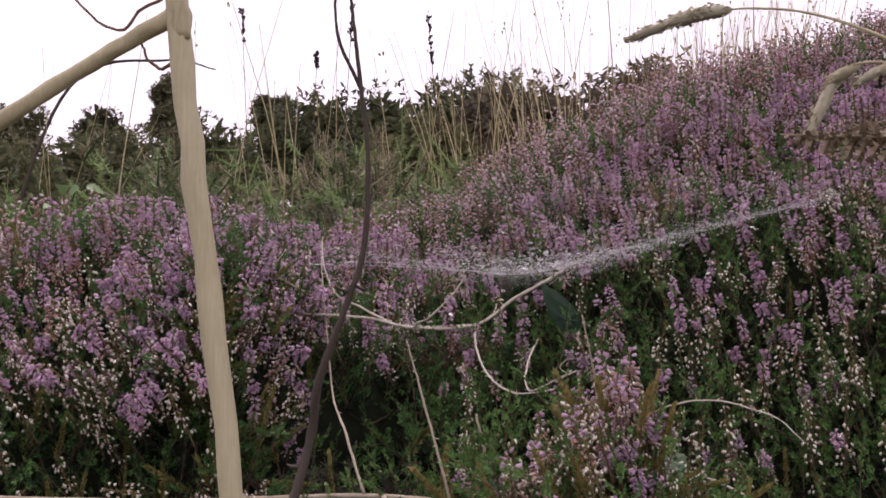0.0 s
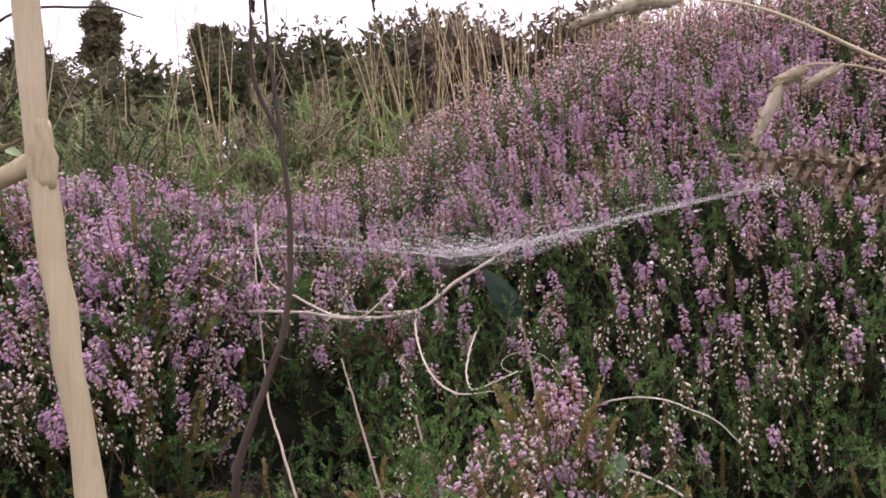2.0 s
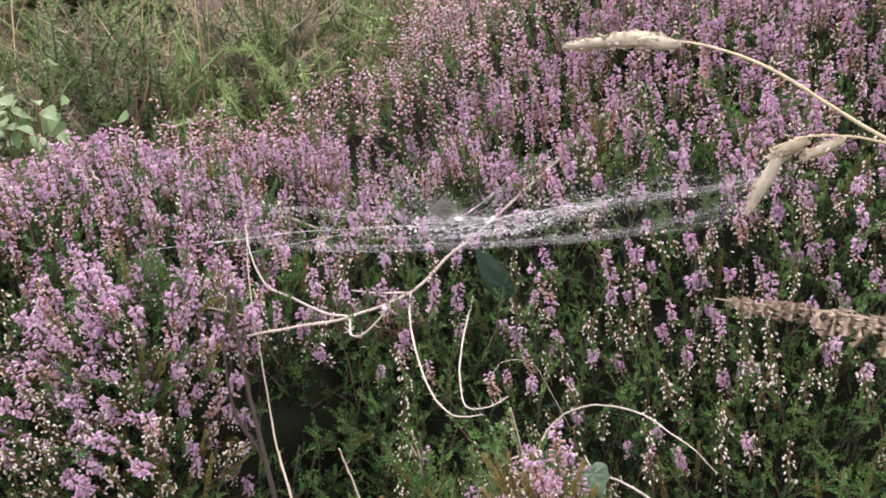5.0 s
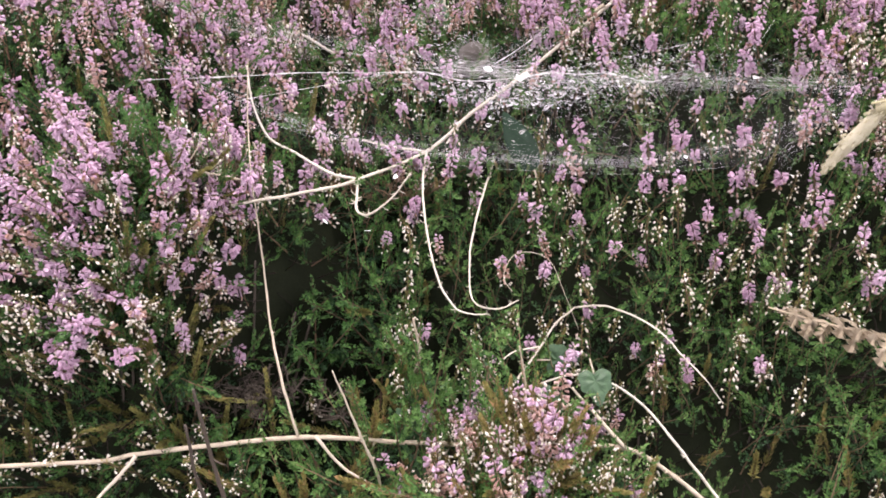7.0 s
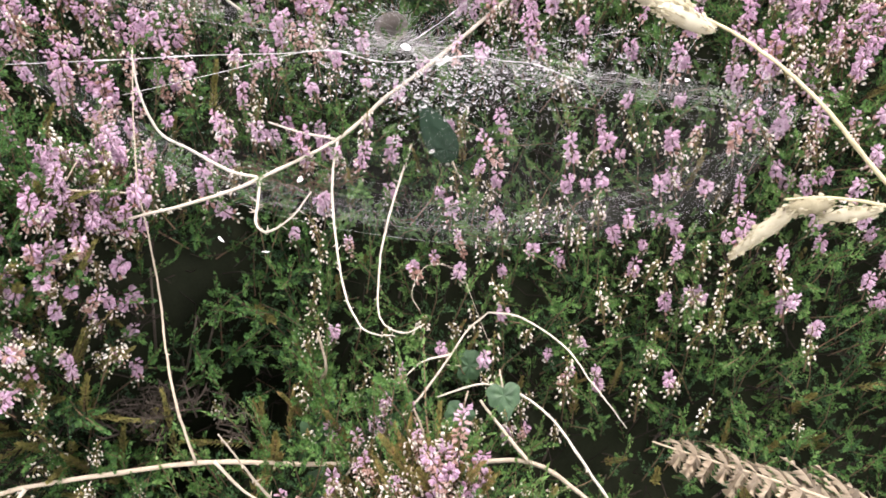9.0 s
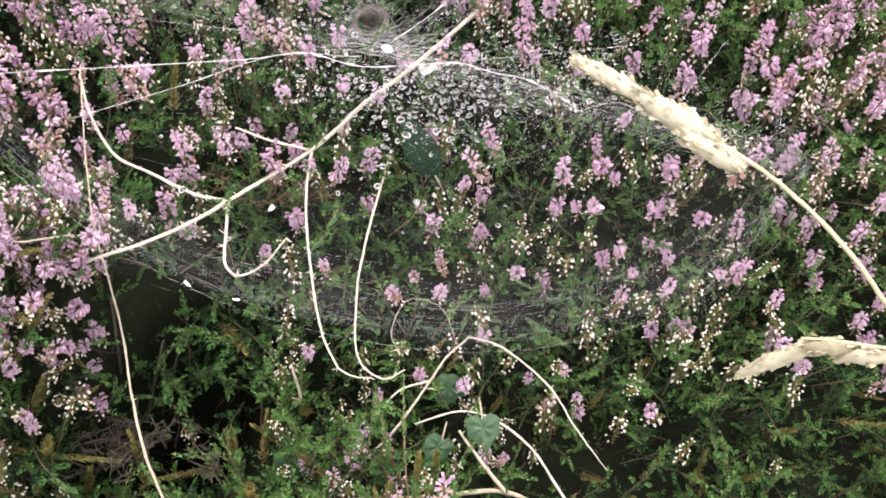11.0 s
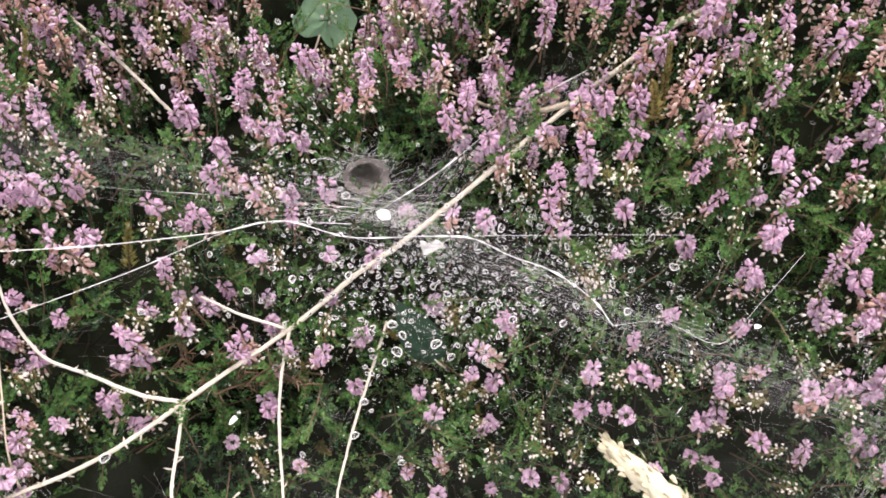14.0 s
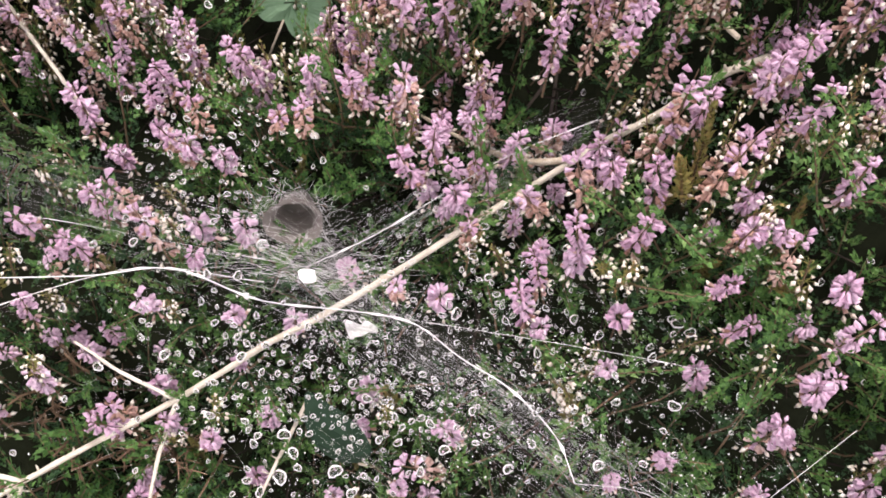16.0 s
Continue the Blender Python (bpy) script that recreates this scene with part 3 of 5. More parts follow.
def slope_dirs(x, y, up, loose):
    n = grade(x, y)[0]
    d = n * (1 - up) + np.array([0, 0, 1.0]) * up + loose * rng.standard_normal((len(x), 3))
    return d / np.linalg.norm(d, axis=1, keepdims=True)


def patch(x, y, s, o):
    return np.array([noise.noise((a * s + o, b * s - o, o)) for a, b in zip(x, y)])


def near(x, y):
    return (x > -0.42) & (x < 0.62) & (y < 1.22)


BUSHES = []
for cx, cy in CENTRES:
    far = not near(np.array([cx]), np.array([cy]))[0]
    words = "heather bush with dusky pink flower spikes on the slope" if far else "flowering heather bush with lilac-pink spikes and dark green shoots"
    BUSHES.append(thing("heather_bush", (cx, cy, float(land(cx, cy))), words, "heather", "heather on the bank"))

# inner brushwood: a rough mass below the shoots, coloured as shade, and bare stems from the ground
hx, hy = np.arange(-1.1, 1.8, 0.016), np.arange(0.36, 2.3, 0.016)
HX, HY = np.meshgrid(hx, hy)
rough = 0.022 * np.array([noise.noise((a * 16, b * 16, 0)) + 0.7 * noise.noise((a * 50, b * 50, 3)) for a, b in zip(HX.ravel(), HY.ravel())]).reshape(HX.shape)
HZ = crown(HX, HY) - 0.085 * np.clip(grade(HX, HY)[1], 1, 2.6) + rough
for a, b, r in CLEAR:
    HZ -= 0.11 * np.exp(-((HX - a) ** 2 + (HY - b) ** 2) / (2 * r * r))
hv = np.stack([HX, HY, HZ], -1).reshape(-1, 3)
ii, jj = np.meshgrid(np.arange(len(hy) - 1), np.arange(len(hx) - 1), indexing="ij")
kk = (ii * len(hx) + jj).ravel()
mid = hv[kk]
ok = heather_grows(mid[:, 0], mid[:, 1])
kk, mid = kk[ok], mid[ok]
cells = cell_of(mid[:, 0], mid[:, 1])
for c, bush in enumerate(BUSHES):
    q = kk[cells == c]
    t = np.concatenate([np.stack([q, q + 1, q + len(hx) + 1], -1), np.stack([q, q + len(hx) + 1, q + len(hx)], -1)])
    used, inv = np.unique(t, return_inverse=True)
    part("brushwood", mesh_of("brushwood", hv[used], inv.reshape(-1, 3), M_SHADED_BRUSH), bush, "inner twig mass, coloured near black for shade")
    h = Heap()
    cx, cy = CENTRES[c]
    for _ in range(26):
        x, y = cx + rng.uniform(-0.16, 0.16), cy + rng.uniform(-0.16, 0.16)
        bx, by = cx + 0.3 * (x - cx), cy + 0.3 * (y - cy)
        p = smooth([(bx, by, float(land(bx, by)) - 0.01), ((bx + x) / 2 + rng.uniform(-0.02, 0.02), (by + y) / 2, (float(land(bx, by)) + float(canopy(x, y))) / 2 - 0.03), (x, y, float(crown(np.array([x]), np.array([y]))[0]) - 0.085)], 6)
        h.add(*tube(p, [0.004, 0.002, 0.001], 5))
    part("woody_base", h.mesh("woody_base", [M_DARK_TWIG]), bush, "brown woody stems")

# thin dead twigs over the brushwood, darkened in colour for shade
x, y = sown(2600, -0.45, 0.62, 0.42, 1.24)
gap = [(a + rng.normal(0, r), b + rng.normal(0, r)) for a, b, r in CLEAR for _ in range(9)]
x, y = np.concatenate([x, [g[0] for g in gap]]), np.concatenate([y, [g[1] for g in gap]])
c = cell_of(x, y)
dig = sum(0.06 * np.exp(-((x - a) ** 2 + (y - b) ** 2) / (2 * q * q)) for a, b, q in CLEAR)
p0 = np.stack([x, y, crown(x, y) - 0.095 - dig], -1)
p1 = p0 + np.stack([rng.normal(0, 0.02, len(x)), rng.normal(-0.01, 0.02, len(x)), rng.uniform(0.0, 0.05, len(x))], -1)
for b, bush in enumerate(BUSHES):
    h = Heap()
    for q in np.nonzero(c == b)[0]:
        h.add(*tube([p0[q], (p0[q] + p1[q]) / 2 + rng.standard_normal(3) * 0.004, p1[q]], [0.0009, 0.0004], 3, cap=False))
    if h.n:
        part("dead_twig_tangle", h.mesh("dead_twig_tangle", [M_SHADED_TWIG]), bush, "thin dead twigs, darkened as in shade", "stuff")

# foliage
fol = [Heap() for _ in BUSHES]
x, y = sown(4300, -0.45, 0.62, 0.40, 1.24)
lush = [sown(900, -0.11, 0.40, 0.60, 0.80), sown(2200, -0.40, -0.03, 0.52, 0.70), sown(1800, -0.15, -0.072, 0.73, 0.86)]
x, y = np.concatenate([x] + [q[0] for q in lush]), np.concatenate([y] + [q[1] for q in lush])
ok = near(x, y)
x, y = x[ok], y[ok]
c = cell_of(x, y)
tallish = np.exp(-((x - 0.03) ** 2 / 0.02 + (y - 0.72) ** 2 / 0.008))
ms = frames(slope_dirs(x, y, 0.62, 0.30), rng.uniform(0, 6.28, len(x)), rng.uniform(0.9, 1.4, len(x)) * (1 + 0.3 * tallish), np.stack([x, y, crown(x, y)], -1) - grade(x, y)[0] * ((0.052 + 0.065 * rng.uniform(0, 1, len(x))) * (1 - 0.3 * tallish) + 0.045 * np.clip(patch(x, y, 24, 1.0) + 0.05, 0, 1))[:, None])
front = 0.70 * np.exp(-((x - 0.135) ** 2 / 0.014 + (y - 0.635) ** 2 / 0.006)) + 0.25 * np.exp(-((x + 0.2) ** 2 / 0.03 + (y - 0.72) ** 2 / 0.01)) + 0.35 * np.exp(-((x + 0.10) ** 2 / 0.002 + (y - 0.77) ** 2 / 0.006)) + 0.04 + 0.10 * step(0.72, 0.64, y)
warm = rng.uniform(0, 1, len(x)) < front
x2, y2 = sown(2000, -0.45, 0.62, 0.40, 1.24)
ok = near(x2, y2)
x2, y2 = x2[ok], y2[ok]
ms2 = frames(slope_dirs(x2, y2, 0.25, 0.5), rng.uniform(0, 6.28, len(x2)), rng.uniform(0.9, 1.3, len(x2)), np.stack([x2, y2, crown(x2, y2)], -1) - grade(x2, y2)[0] * rng.uniform(0.09, 0.15, len(x2))[:, None])
c2, pick2 = cell_of(x2, y2), rng.integers(0, 5, len(x2))
pick = rng.integers(0, 100, len(x))
for b in range(len(BUSHES)):
    for n, tpl in enumerate(SHOOTS):
        fol[b].spread(tpl, ms[(c == b) & ~warm & (pick % 7 == n)])
    for n, tpl in enumerate(SHOOTS_WARM):
        fol[b].spread(tpl, ms[(c == b) & warm & (pick % 4 == n)])
    for n, tpl in enumerate(SHOOTS_FAR):
        fol[b].spread(tpl, ms2[(c2 == b) & (pick2 == n)])
x, y = sown(1600, -1.05, 1.75, 0.40, 2.25)
ok = ~near(x, y)
x, y = x[ok], y[ok]
c = cell_of(x, y)
ms = frames(slope_dirs(x, y, 0.5, 0.25), rng.uniform(0, 6.28, len(x)), rng.uniform(0.9, 1.4, len(x)), np.stack([x, y, canopy(x, y) - rng.uniform(0.05, 0.09, len(x))], -1))
pick = rng.integers(0, 5, len(x))
for b in range(len(BUSHES)):
    for n, tpl in enumerate(SHOOTS_FAR):
        fol[b].spread(tpl, ms[(c == b) & (pick == n)])
for b, bush in enumerate(BUSHES):
    if fol[b].n:
        part("foliage", fol[b].mesh("foliage", HEATHER), bush, "dark green needle-leaved shoots", "stuff")


# flower spikes that the camera passes near: one object each
x, y = sown(3000, -0.45, 0.62, 0.44, 1.24)
ok = near(x, y)
x, y = x[ok], y[ok]
more = [sown(1300, -0.15, -0.072, 0.73, 0.88), sown(350, -0.30, -0.07, 0.65, 0.88), sown(900, 0.15, 0.55, 0.84, 1.08), sown(1500, -0.42, 0.62, 1.10, 1.22)]
few = [np.concatenate(q) for q in zip(sown(1100, -0.06, 0.45, 0.60, 0.80), sown(1500, -0.36, -0.02, 0.54, 0.74))]  # small sprigs of white buds
plain, budded = len(x) + sum(len(q[0]) for q in more), len(few[0])
x, y = np.concatenate([x] + [q[0] for q in more] + [few[0]]), np.concatenate([y] + [q[1] for q in more] + [few[1]])
white_only = np.arange(len(x)) >= plain
thin = patch(x, y, 7, 4.0) * (1 - 0.75 * step(0.08, 0.18, x) * step(1.14, 1.06, y)) + rng.uniform(-0.45, 0.45, len(x))
pit = 0.55 * np.exp(-((x - 0.24) ** 2 / 0.02 + (y - 0.78) ** 2 / 0.005)) + np.exp(-((x - 0.02) ** 2 / 0.02 + (y - 0.70) ** 2 / 0.003)) * 1.3 + 0.9 * np.exp(-((x - 0.02) ** 2 / 0.02 + (y - 0.80) ** 2 / 0.004)) + 0.5 * np.exp(-((x - 0.4) ** 2 / 0.01 + (y - 0.70) ** 2 / 0.006)) + 2.2 * step(0.70, 0.62, y) * step(0.06, -0.04, x) + 0.6 * step(0.76, 0.68, y) * step(0.16, 0.24, x)
rich = 0.95 * np.exp(-((x + 0.105) ** 2 / 0.0016 + (y - 0.80) ** 2 / 0.006)) + 0.28 * np.exp(-((x + 0.2) ** 2 / 0.02 + (y - 0.76) ** 2 / 0.010)) + 0.40 * step(1.0, 1.10, y) + 0.45 * step(1.10, 1.20, y) + 0.06 + 0.35 * step(0.06, -0.04, x) * step(0.94, 1.02, y) + 0.75 * np.exp(-((x - 0.135) ** 2 / 0.014 + (y - 0.645) ** 2 / 0.006)) + 0.18 * step(-0.14, -0.26, x)
ok = (thin - 0.75 * pit + rich > -0.03) | (white_only & (thin > 0.10))
ok &= (x - 0.092) ** 2 + (y - 1.025) ** 2 > 0.030**2  # the funnel stays open
ok &= ~((np.abs(x - 0.16) < 0.075) & (np.abs(y - 0.955) < 0.045) & (rng.uniform(0, 1, len(x)) < 0.6))  # few flowers under the dew
x, y, white_only = x[ok], y[ok], white_only[ok]
c = cell_of(x, y)
tall = np.clip(step(0.93, 1.12, y) + 0.7 * step(-0.05, -0.2, x) * step(0.7, 0.9, y), 0, 1)
upright = (0.85 - 0.4 * step(-0.06, -0.14, x) * step(0.84, 0.76, y))[:, None]
dirs = slope_dirs(x, y, upright, 0.17) + np.array([-0.16, 0.0, 0])
dirs = dirs * (1 - 0.4 * tall[:, None]) + np.array([0, 0, 0.4]) * tall[:, None]
low = np.exp(-((y - 0.66) ** 2) / 0.008) * step(0.45, 0.3, x) * step(-0.14, -0.04, x) * (1 - 0.8 * np.exp(-((x - 0.13) ** 2 / 0.008 + (y - 0.61) ** 2 / 0.004)))
spin, size = rng.uniform(0, 6.28, len(x)), rng.uniform(0.6, 1.0, len(x))
at = np.stack([x, y, crown(x, y)], -1) - grade(x, y)[0] * rng.uniform(0.028, 0.055, len(x))[:, None]
ms = frames(dirs, spin, size, at)
dice, fading = rng.uniform(0, 1, len(x)), patch(x, y, 5, 9.0) + 1.3 * np.exp(-((x - 0.135) ** 2 / 0.014 + (y - 0.63) ** 2 / 0.006))
spare = [Heap() for _ in BUSHES]
count = np.zeros(len(BUSHES), int)
for n in range(len(x)):
    red = 0.16 + 0.35 * max(0, fading[n]) + 0.24 * tall[n]
    white = 0.28 + 0.42 * low[n]
    kind = "buds" if white_only[n] or dice[n] < white else "faded" if dice[n] < white + red * 0.6 else "tall" if dice[n] < 0.55 + 0.40 * tall[n] else "head"
    v = int(rng.integers(0, 6))
    b = c[n]
    if count[b] < 280:
        ob = new("flower_spike", SPIKE_MESH[kind][v])
        ob.matrix_basis = Matrix(ms[n].tolist())
        hang(ob, BUSHES[b])
        count[b] += 1
    else:
        spare[b].spread(SPIKES[kind][v], ms[n : n + 1])
for b, bush in enumerate(BUSHES):
    if spare[b].n:
        part("bloom", spare[b].mesh("bloom", HEATHER), bush, "", "stuff")

# the slope further back: flowers in one mass for each bush
HEATHER_FAR = [M_LEAF, M_STEM, M_PETAL_FAR, M_BUD, M_FADED, M_LEAF_WARM, M_TIP]
x, y = sown(3400, -1.05, 1.75, 0.42, 1.95)
ok = ~near(x, y)
x, y = x[ok], y[ok]
ok = patch(x, y, 5, 2.0) + rng.uniform(-0.5, 0.5, len(x)) > -0.32
x, y = x[ok], y[ok]
c = cell_of(x, y)
ms = frames(slope_dirs(x, y, 0.75, 0.14), rng.uniform(0, 6.28, len(x)), rng.uniform(0.6, 1.05, len(x)), np.stack([x, y, canopy(x, y) - rng.uniform(0.03, 0.055, len(x))], -1))
pick = rng.integers(0, 6, len(x))
far_flowers = [Heap() for _ in BUSHES]
for b, bush in enumerate(BUSHES):
    for n, tpl in enumerate(SPIKES_FAR):
        far_flowers[b].spread(tpl, ms[(c == b) & (pick == n)])
    if far_flowers[b].n:
        part("bloom", far_flowers[b].mesh("bloom", HEATHER_FAR), bush, "dusky pink flower spikes", "stuff")

# ---- twigs ----


def twig(name, points, radii, mat, label, category="twig", sides=7, n=None, spurs=0, parent=None, spur_len=0.006, group=""):
    p = smooth(points, n or 10 * len(points))
    p = p + np.cumsum(rng.standard_normal(p.shape), 0) * 0.00016
    h = Heap()
    h.add(*tube(p, radii, sides, 0.09))
    for _ in range(int(spurs * 1.8)):
        i = int(rng.integers(1, len(p) - 1))
        d = rand_dir(1)[0] * np.array([1, 1, 0.8])
        r = np.interp(i / len(p), np.linspace(0, 1, len(radii)), radii)
        ln = spur_len * rng.uniform(0.4, 1.2)
        h.add(*tube([p[i], p[i] + d * (r + ln * 0.6), p[i] + d * (r + ln) + [0, 0, ln * 0.2]], [r * 0.6, r * 0.4, r * 0.15], 4))
    me = h.mesh(name, [mat])
    if parent is not None:
        return part(name, me, parent)
    ob = new(name, me)
    return tagged(ob, label, category, group)


main = thing("dead_branch", (-0.094, 0.815, 0.745), "bleached bare branch with thin curling side twigs across the heather", "branch")
twig("stem", L_MAIN,
     [0.0011, 0.0014, 0.0016, 0.0018, 0.0018, 0.0020, 0.0022, 0.0023], M_TWIG_WHITE, "", n=90, spurs=14, parent=main, spur_len=0.004)
twig("side_twig", L_LEFT, [0.0014, 0.0011, 0.0008], M_TWIG_WHITE, "", n=40, spurs=5, parent=main, spur_len=0.003)
twig("side_twig", L_HOOK, [0.0013, 0.0010, 0.0006], M_TWIG_WHITE, "", n=40, spurs=12, parent=main, spur_len=0.006)
twig("side_twig", L_LOOP, [0.0012, 0.0009, 0.0005], M_TWIG_WHITE, "", n=50, spurs=14, parent=main, spur_len=0.0045)
twig("side_twig", L_SHORT, [0.0013, 0.0008], M_TWIG_WHITE, "", n=18, spurs=3, parent=main, spur_len=0.003)
twig("side_twig", L_LOOP2, [0.0011, 0.0008, 0.0005], M_TWIG_WHITE, "", n=50, spurs=12, parent=main, spur_len=0.0045)
twig("side_twig", L_RIGHT, [0.0020, 0.0015, 0.0009], M_TWIG, "", n=24, spurs=3, parent=main, spur_len=0.004)

upright = thing("thin_branch", (-0.043, 0.677, 0.622), "thin pale upright twig leaning through the heather", "branch")
twig("stem", L_UP, [0.0012, 0.0009, 0.0006, 0.0004], M_TWIG, "", n=50, spurs=4, parent=upright, spur_len=0.003)
twig("side_twig", [(-0.096, 0.828, 0.762), (-0.118, 0.815, 0.775), (-0.138, 0.80, 0.79), (-0.128, 0.806, 0.81)], [0.0009, 0.0005], M_TWIG, "", n=16, parent=upright)

low = thing("fallen_branch", (-0.3, 0.62, 0.60), "long grey-brown fallen branch lying low in the heather", "branch")
twig("stem", L_LOW, [0.0016, 0.0018, 0.0020, 0.0020, 0.0019], M_TWIG, "", n=80, spurs=6, parent=low, spur_len=0.006)
twig("side_twig", [(-0.162, 0.652, 0.622), (-0.178, 0.635, 0.608), (-0.20, 0.61, 0.59)], [0.0017, 0.0010], M_TWIG, "", n=14, parent=low)
twig("side_twig", [(0.226, 0.696, 0.600), (0.20, 0.72, 0.615), (0.182, 0.742, 0.622)], [0.0018, 0.0011], M_TWIG, "", n=14, parent=low)
twig("side_twig", [(-0.03, 0.68, 0.62), (-0.005, 0.665, 0.60), (0.05, 0.64, 0.59)], [0.0015, 0.0008], M_TWIG, "", n=14, parent=low)

curl = thing("curling_twig", (0.10, 0.70, 0.60), "pale curling twig that arches over the dark heather", "twig")
twig("stem", L_CURL, [0.0010, 0.0010, 0.0008], M_TWIG_WHITE, "", n=40, spurs=6, parent=curl, spur_len=0.004)
twig("side_twig", L_ARCH, [0.0009, 0.0007, 0.0004], M_TWIG_WHITE, "", n=40, spurs=7, parent=curl, spur_len=0.003)
twig("side_twig", [(0.158, 0.783, 0.632), (0.135, 0.775, 0.632), (0.12, 0.76, 0.63)], [0.001, 0.0006], M_TWIG_WHITE, "", n=12, parent=curl)
twig("tendril", [(0.125, 0.775, 0.70), (0.118, 0.79, 0.705), (0.13, 0.815, 0.71), (0.155, 0.81, 0.71), (0.17, 0.79, 0.69), (0.185, 0.775, 0.66)], [0.00028, 0.0002], M_TWIG, "", n=40, sides=4, parent=curl)

twig("bare_twig", L_BARE, [0.0012, 0.0016, 0.0012], M_TWIG_WHITE, "short pale bare twig among heather shoots", spurs=4, spur_len=0.003)
twig("bare_twig", [(0.046, 0.771, 0.60), (0.05, 0.765, 0.63), (0.042, 0.775, 0.665)], [0.0018, 0.0014, 0.0010], M_TWIG, "short broken grey-brown twig in heather", spurs=2)
twig("bare_twig", [(0.24, 1.2, 0.87), (0.27, 1.16, 0.89), (0.29, 1.13, 0.90)], [0.0012, 0.0014], M_TWIG, "short pale bare twig among heather shoots", spurs=2)


def dead_sprig(x, y, z, n, mat, label):
    g = thing("dead_heather_sprig", (x, y, z - 0.02), label, "heather", "dead heather sprigs")
    h = Heap()
    for _ in range(n):
        a = np.array([x + rng.uniform(-0.045, 0.045), y + rng.uniform(-0.022, 0.022), z - 0.015])
        d = np.array([rng.uniform(-0.7, 0.7), rng.uniform(-0.7, 0.3), rng.uniform(0.2, 0.9)]) * 0.042
        h.add(*tube(smooth([a, a + d * 0.6 + rand_dir(1)[0] * 0.004, a + d], 6), [0.0010, 0.0006], 4))
        for _ in range(10):
            q = a + d * rng.uniform(0.25, 1)
            h.add(*tube([q, q + rand_dir(1)[0] * 0.008 + d * 0.1], [0.0005, 0.0003], 3, cap=False))
    part("sprig_tangle", h.mesh("sprig_tangle", [mat]), g, "", "stuff")


twig("bare_twig", [(0.03, 0.655, 0.54), (0.022, 0.645, 0.62), (0.004, 0.638, 0.69), (-0.010, 0.635, 0.739)], [0.0013, 0.0010, 0.0005], M_TWIG, "thin grey upright dead stem with tiny bud stubs", spurs=12, spur_len=0.004)
twig("bare_twig", [(0.145, 0.68, 0.56), (0.138, 0.672, 0.64), (0.128, 0.658, 0.70), (0.116, 0.645, 0.754)], [0.0012, 0.0010, 0.0005], M_TWIG, "thin grey upright dead stem with tiny bud stubs", spurs=8, spur_len=0.003)
twig("bare_twig", [(0.33, 0.56, 0.50), (0.325, 0.57, 0.58), (0.335, 0.575, 0.63)], [0.0014, 0.0010, 0.0006], M_TWIG, "short grey forked dead twig beside the bracken", spurs=8, spur_len=0.02)
dead_sprig(-0.072, 0.735, 0.615, 34, M_DARK_TWIG, "grey-brown dead heather sprigs in a dark gap")
dead_sprig(0.0, 0.933, 0.705, 24, M_STEM, "brown dead heather sprigs under the bleached branch")

# tall dry stalk close to the path, with a side shoot
stalk = thing("dry_stalk", (-0.012, 0.263, 0.0), "tall dry tan hollow stalk with a side shoot", "dry plant")
twig("stem", [(-0.012, 0.263, -0.02), (-0.020, 0.263, 0.55), (-0.035, 0.263, 0.718), (-0.050, 0.262, 0.843), (-0.058, 0.262, 0.97), (-0.064, 0.262, 1.15)], [0.0036, 0.0032, 0.0029, 0.0027], M_STRAW, "", n=60, sides=12, parent=stalk)
twig("node", [(-0.0488, 0.262, 0.835), (-0.0500, 0.262, 0.843), (-0.0508, 0.262, 0.850)], [0.0028, 0.0032, 0.0028], M_STRAW, "", n=8, sides=12, parent=stalk)
twig("side_shoot", [(-0.050, 0.262, 0.842), (-0.075, 0.262, 0.827), (-0.110, 0.262, 0.803), (-0.16, 0.262, 0.765), (-0.24, 0.26, 0.70)], [0.0022, 0.0020, 0.0016], M_STRAW, "", n=24, sides=10, parent=stalk)

twig("tendril", [(-0.0485, 0.262, 0.838), (-0.0500, 0.261, 0.830), (-0.0535, 0.260, 0.8272), (-0.0580, 0.260, 0.8305), (-0.0600, 0.260, 0.834)], [0.0006, 0.0005, 0.0003], M_STEM, "", n=24, parent=stalk)
twig("tendril", [(-0.0510, 0.262, 0.848), (-0.0590, 0.260, 0.842), (-0.0640, 0.259, 0.8365), (-0.0700, 0.259, 0.839), (-0.0780, 0.259, 0.846)], [0.0005, 0.0004, 0.0003], M_STEM, "", n=24, parent=stalk)

dark = thing("dark_stalk", (-0.16, 0.20, 0.0), "thin dark bent dead stalk standing before the heather", "dry plant")
twig("stem", [(-0.16, 0.20, 0.0), (-0.085, 0.36, 0.55), (-0.045, 0.42, 0.685), (-0.036, 0.42, 0.729), (-0.023, 0.42, 0.764), (-0.0155, 0.42, 0.79), (-0.0145, 0.42, 0.83), (-0.019, 0.42, 0.871), (-0.022, 0.42, 0.903), (-0.024, 0.42, 0.935)], [0.0026, 0.0021, 0.0014, 0.0010, 0.0005], M_DARK_TWIG, "", n=70, sides=8, parent=dark, spurs=5)
twig("side_shoot", [(-0.018, 0.42, 0.86), (-0.030, 0.42, 0.885), (-0.032, 0.42, 0.92)], [0.0010, 0.0005], M_DARK_TWIG, "", n=12, parent=dark)

# ---- grass flower heads that nod over the heather ----


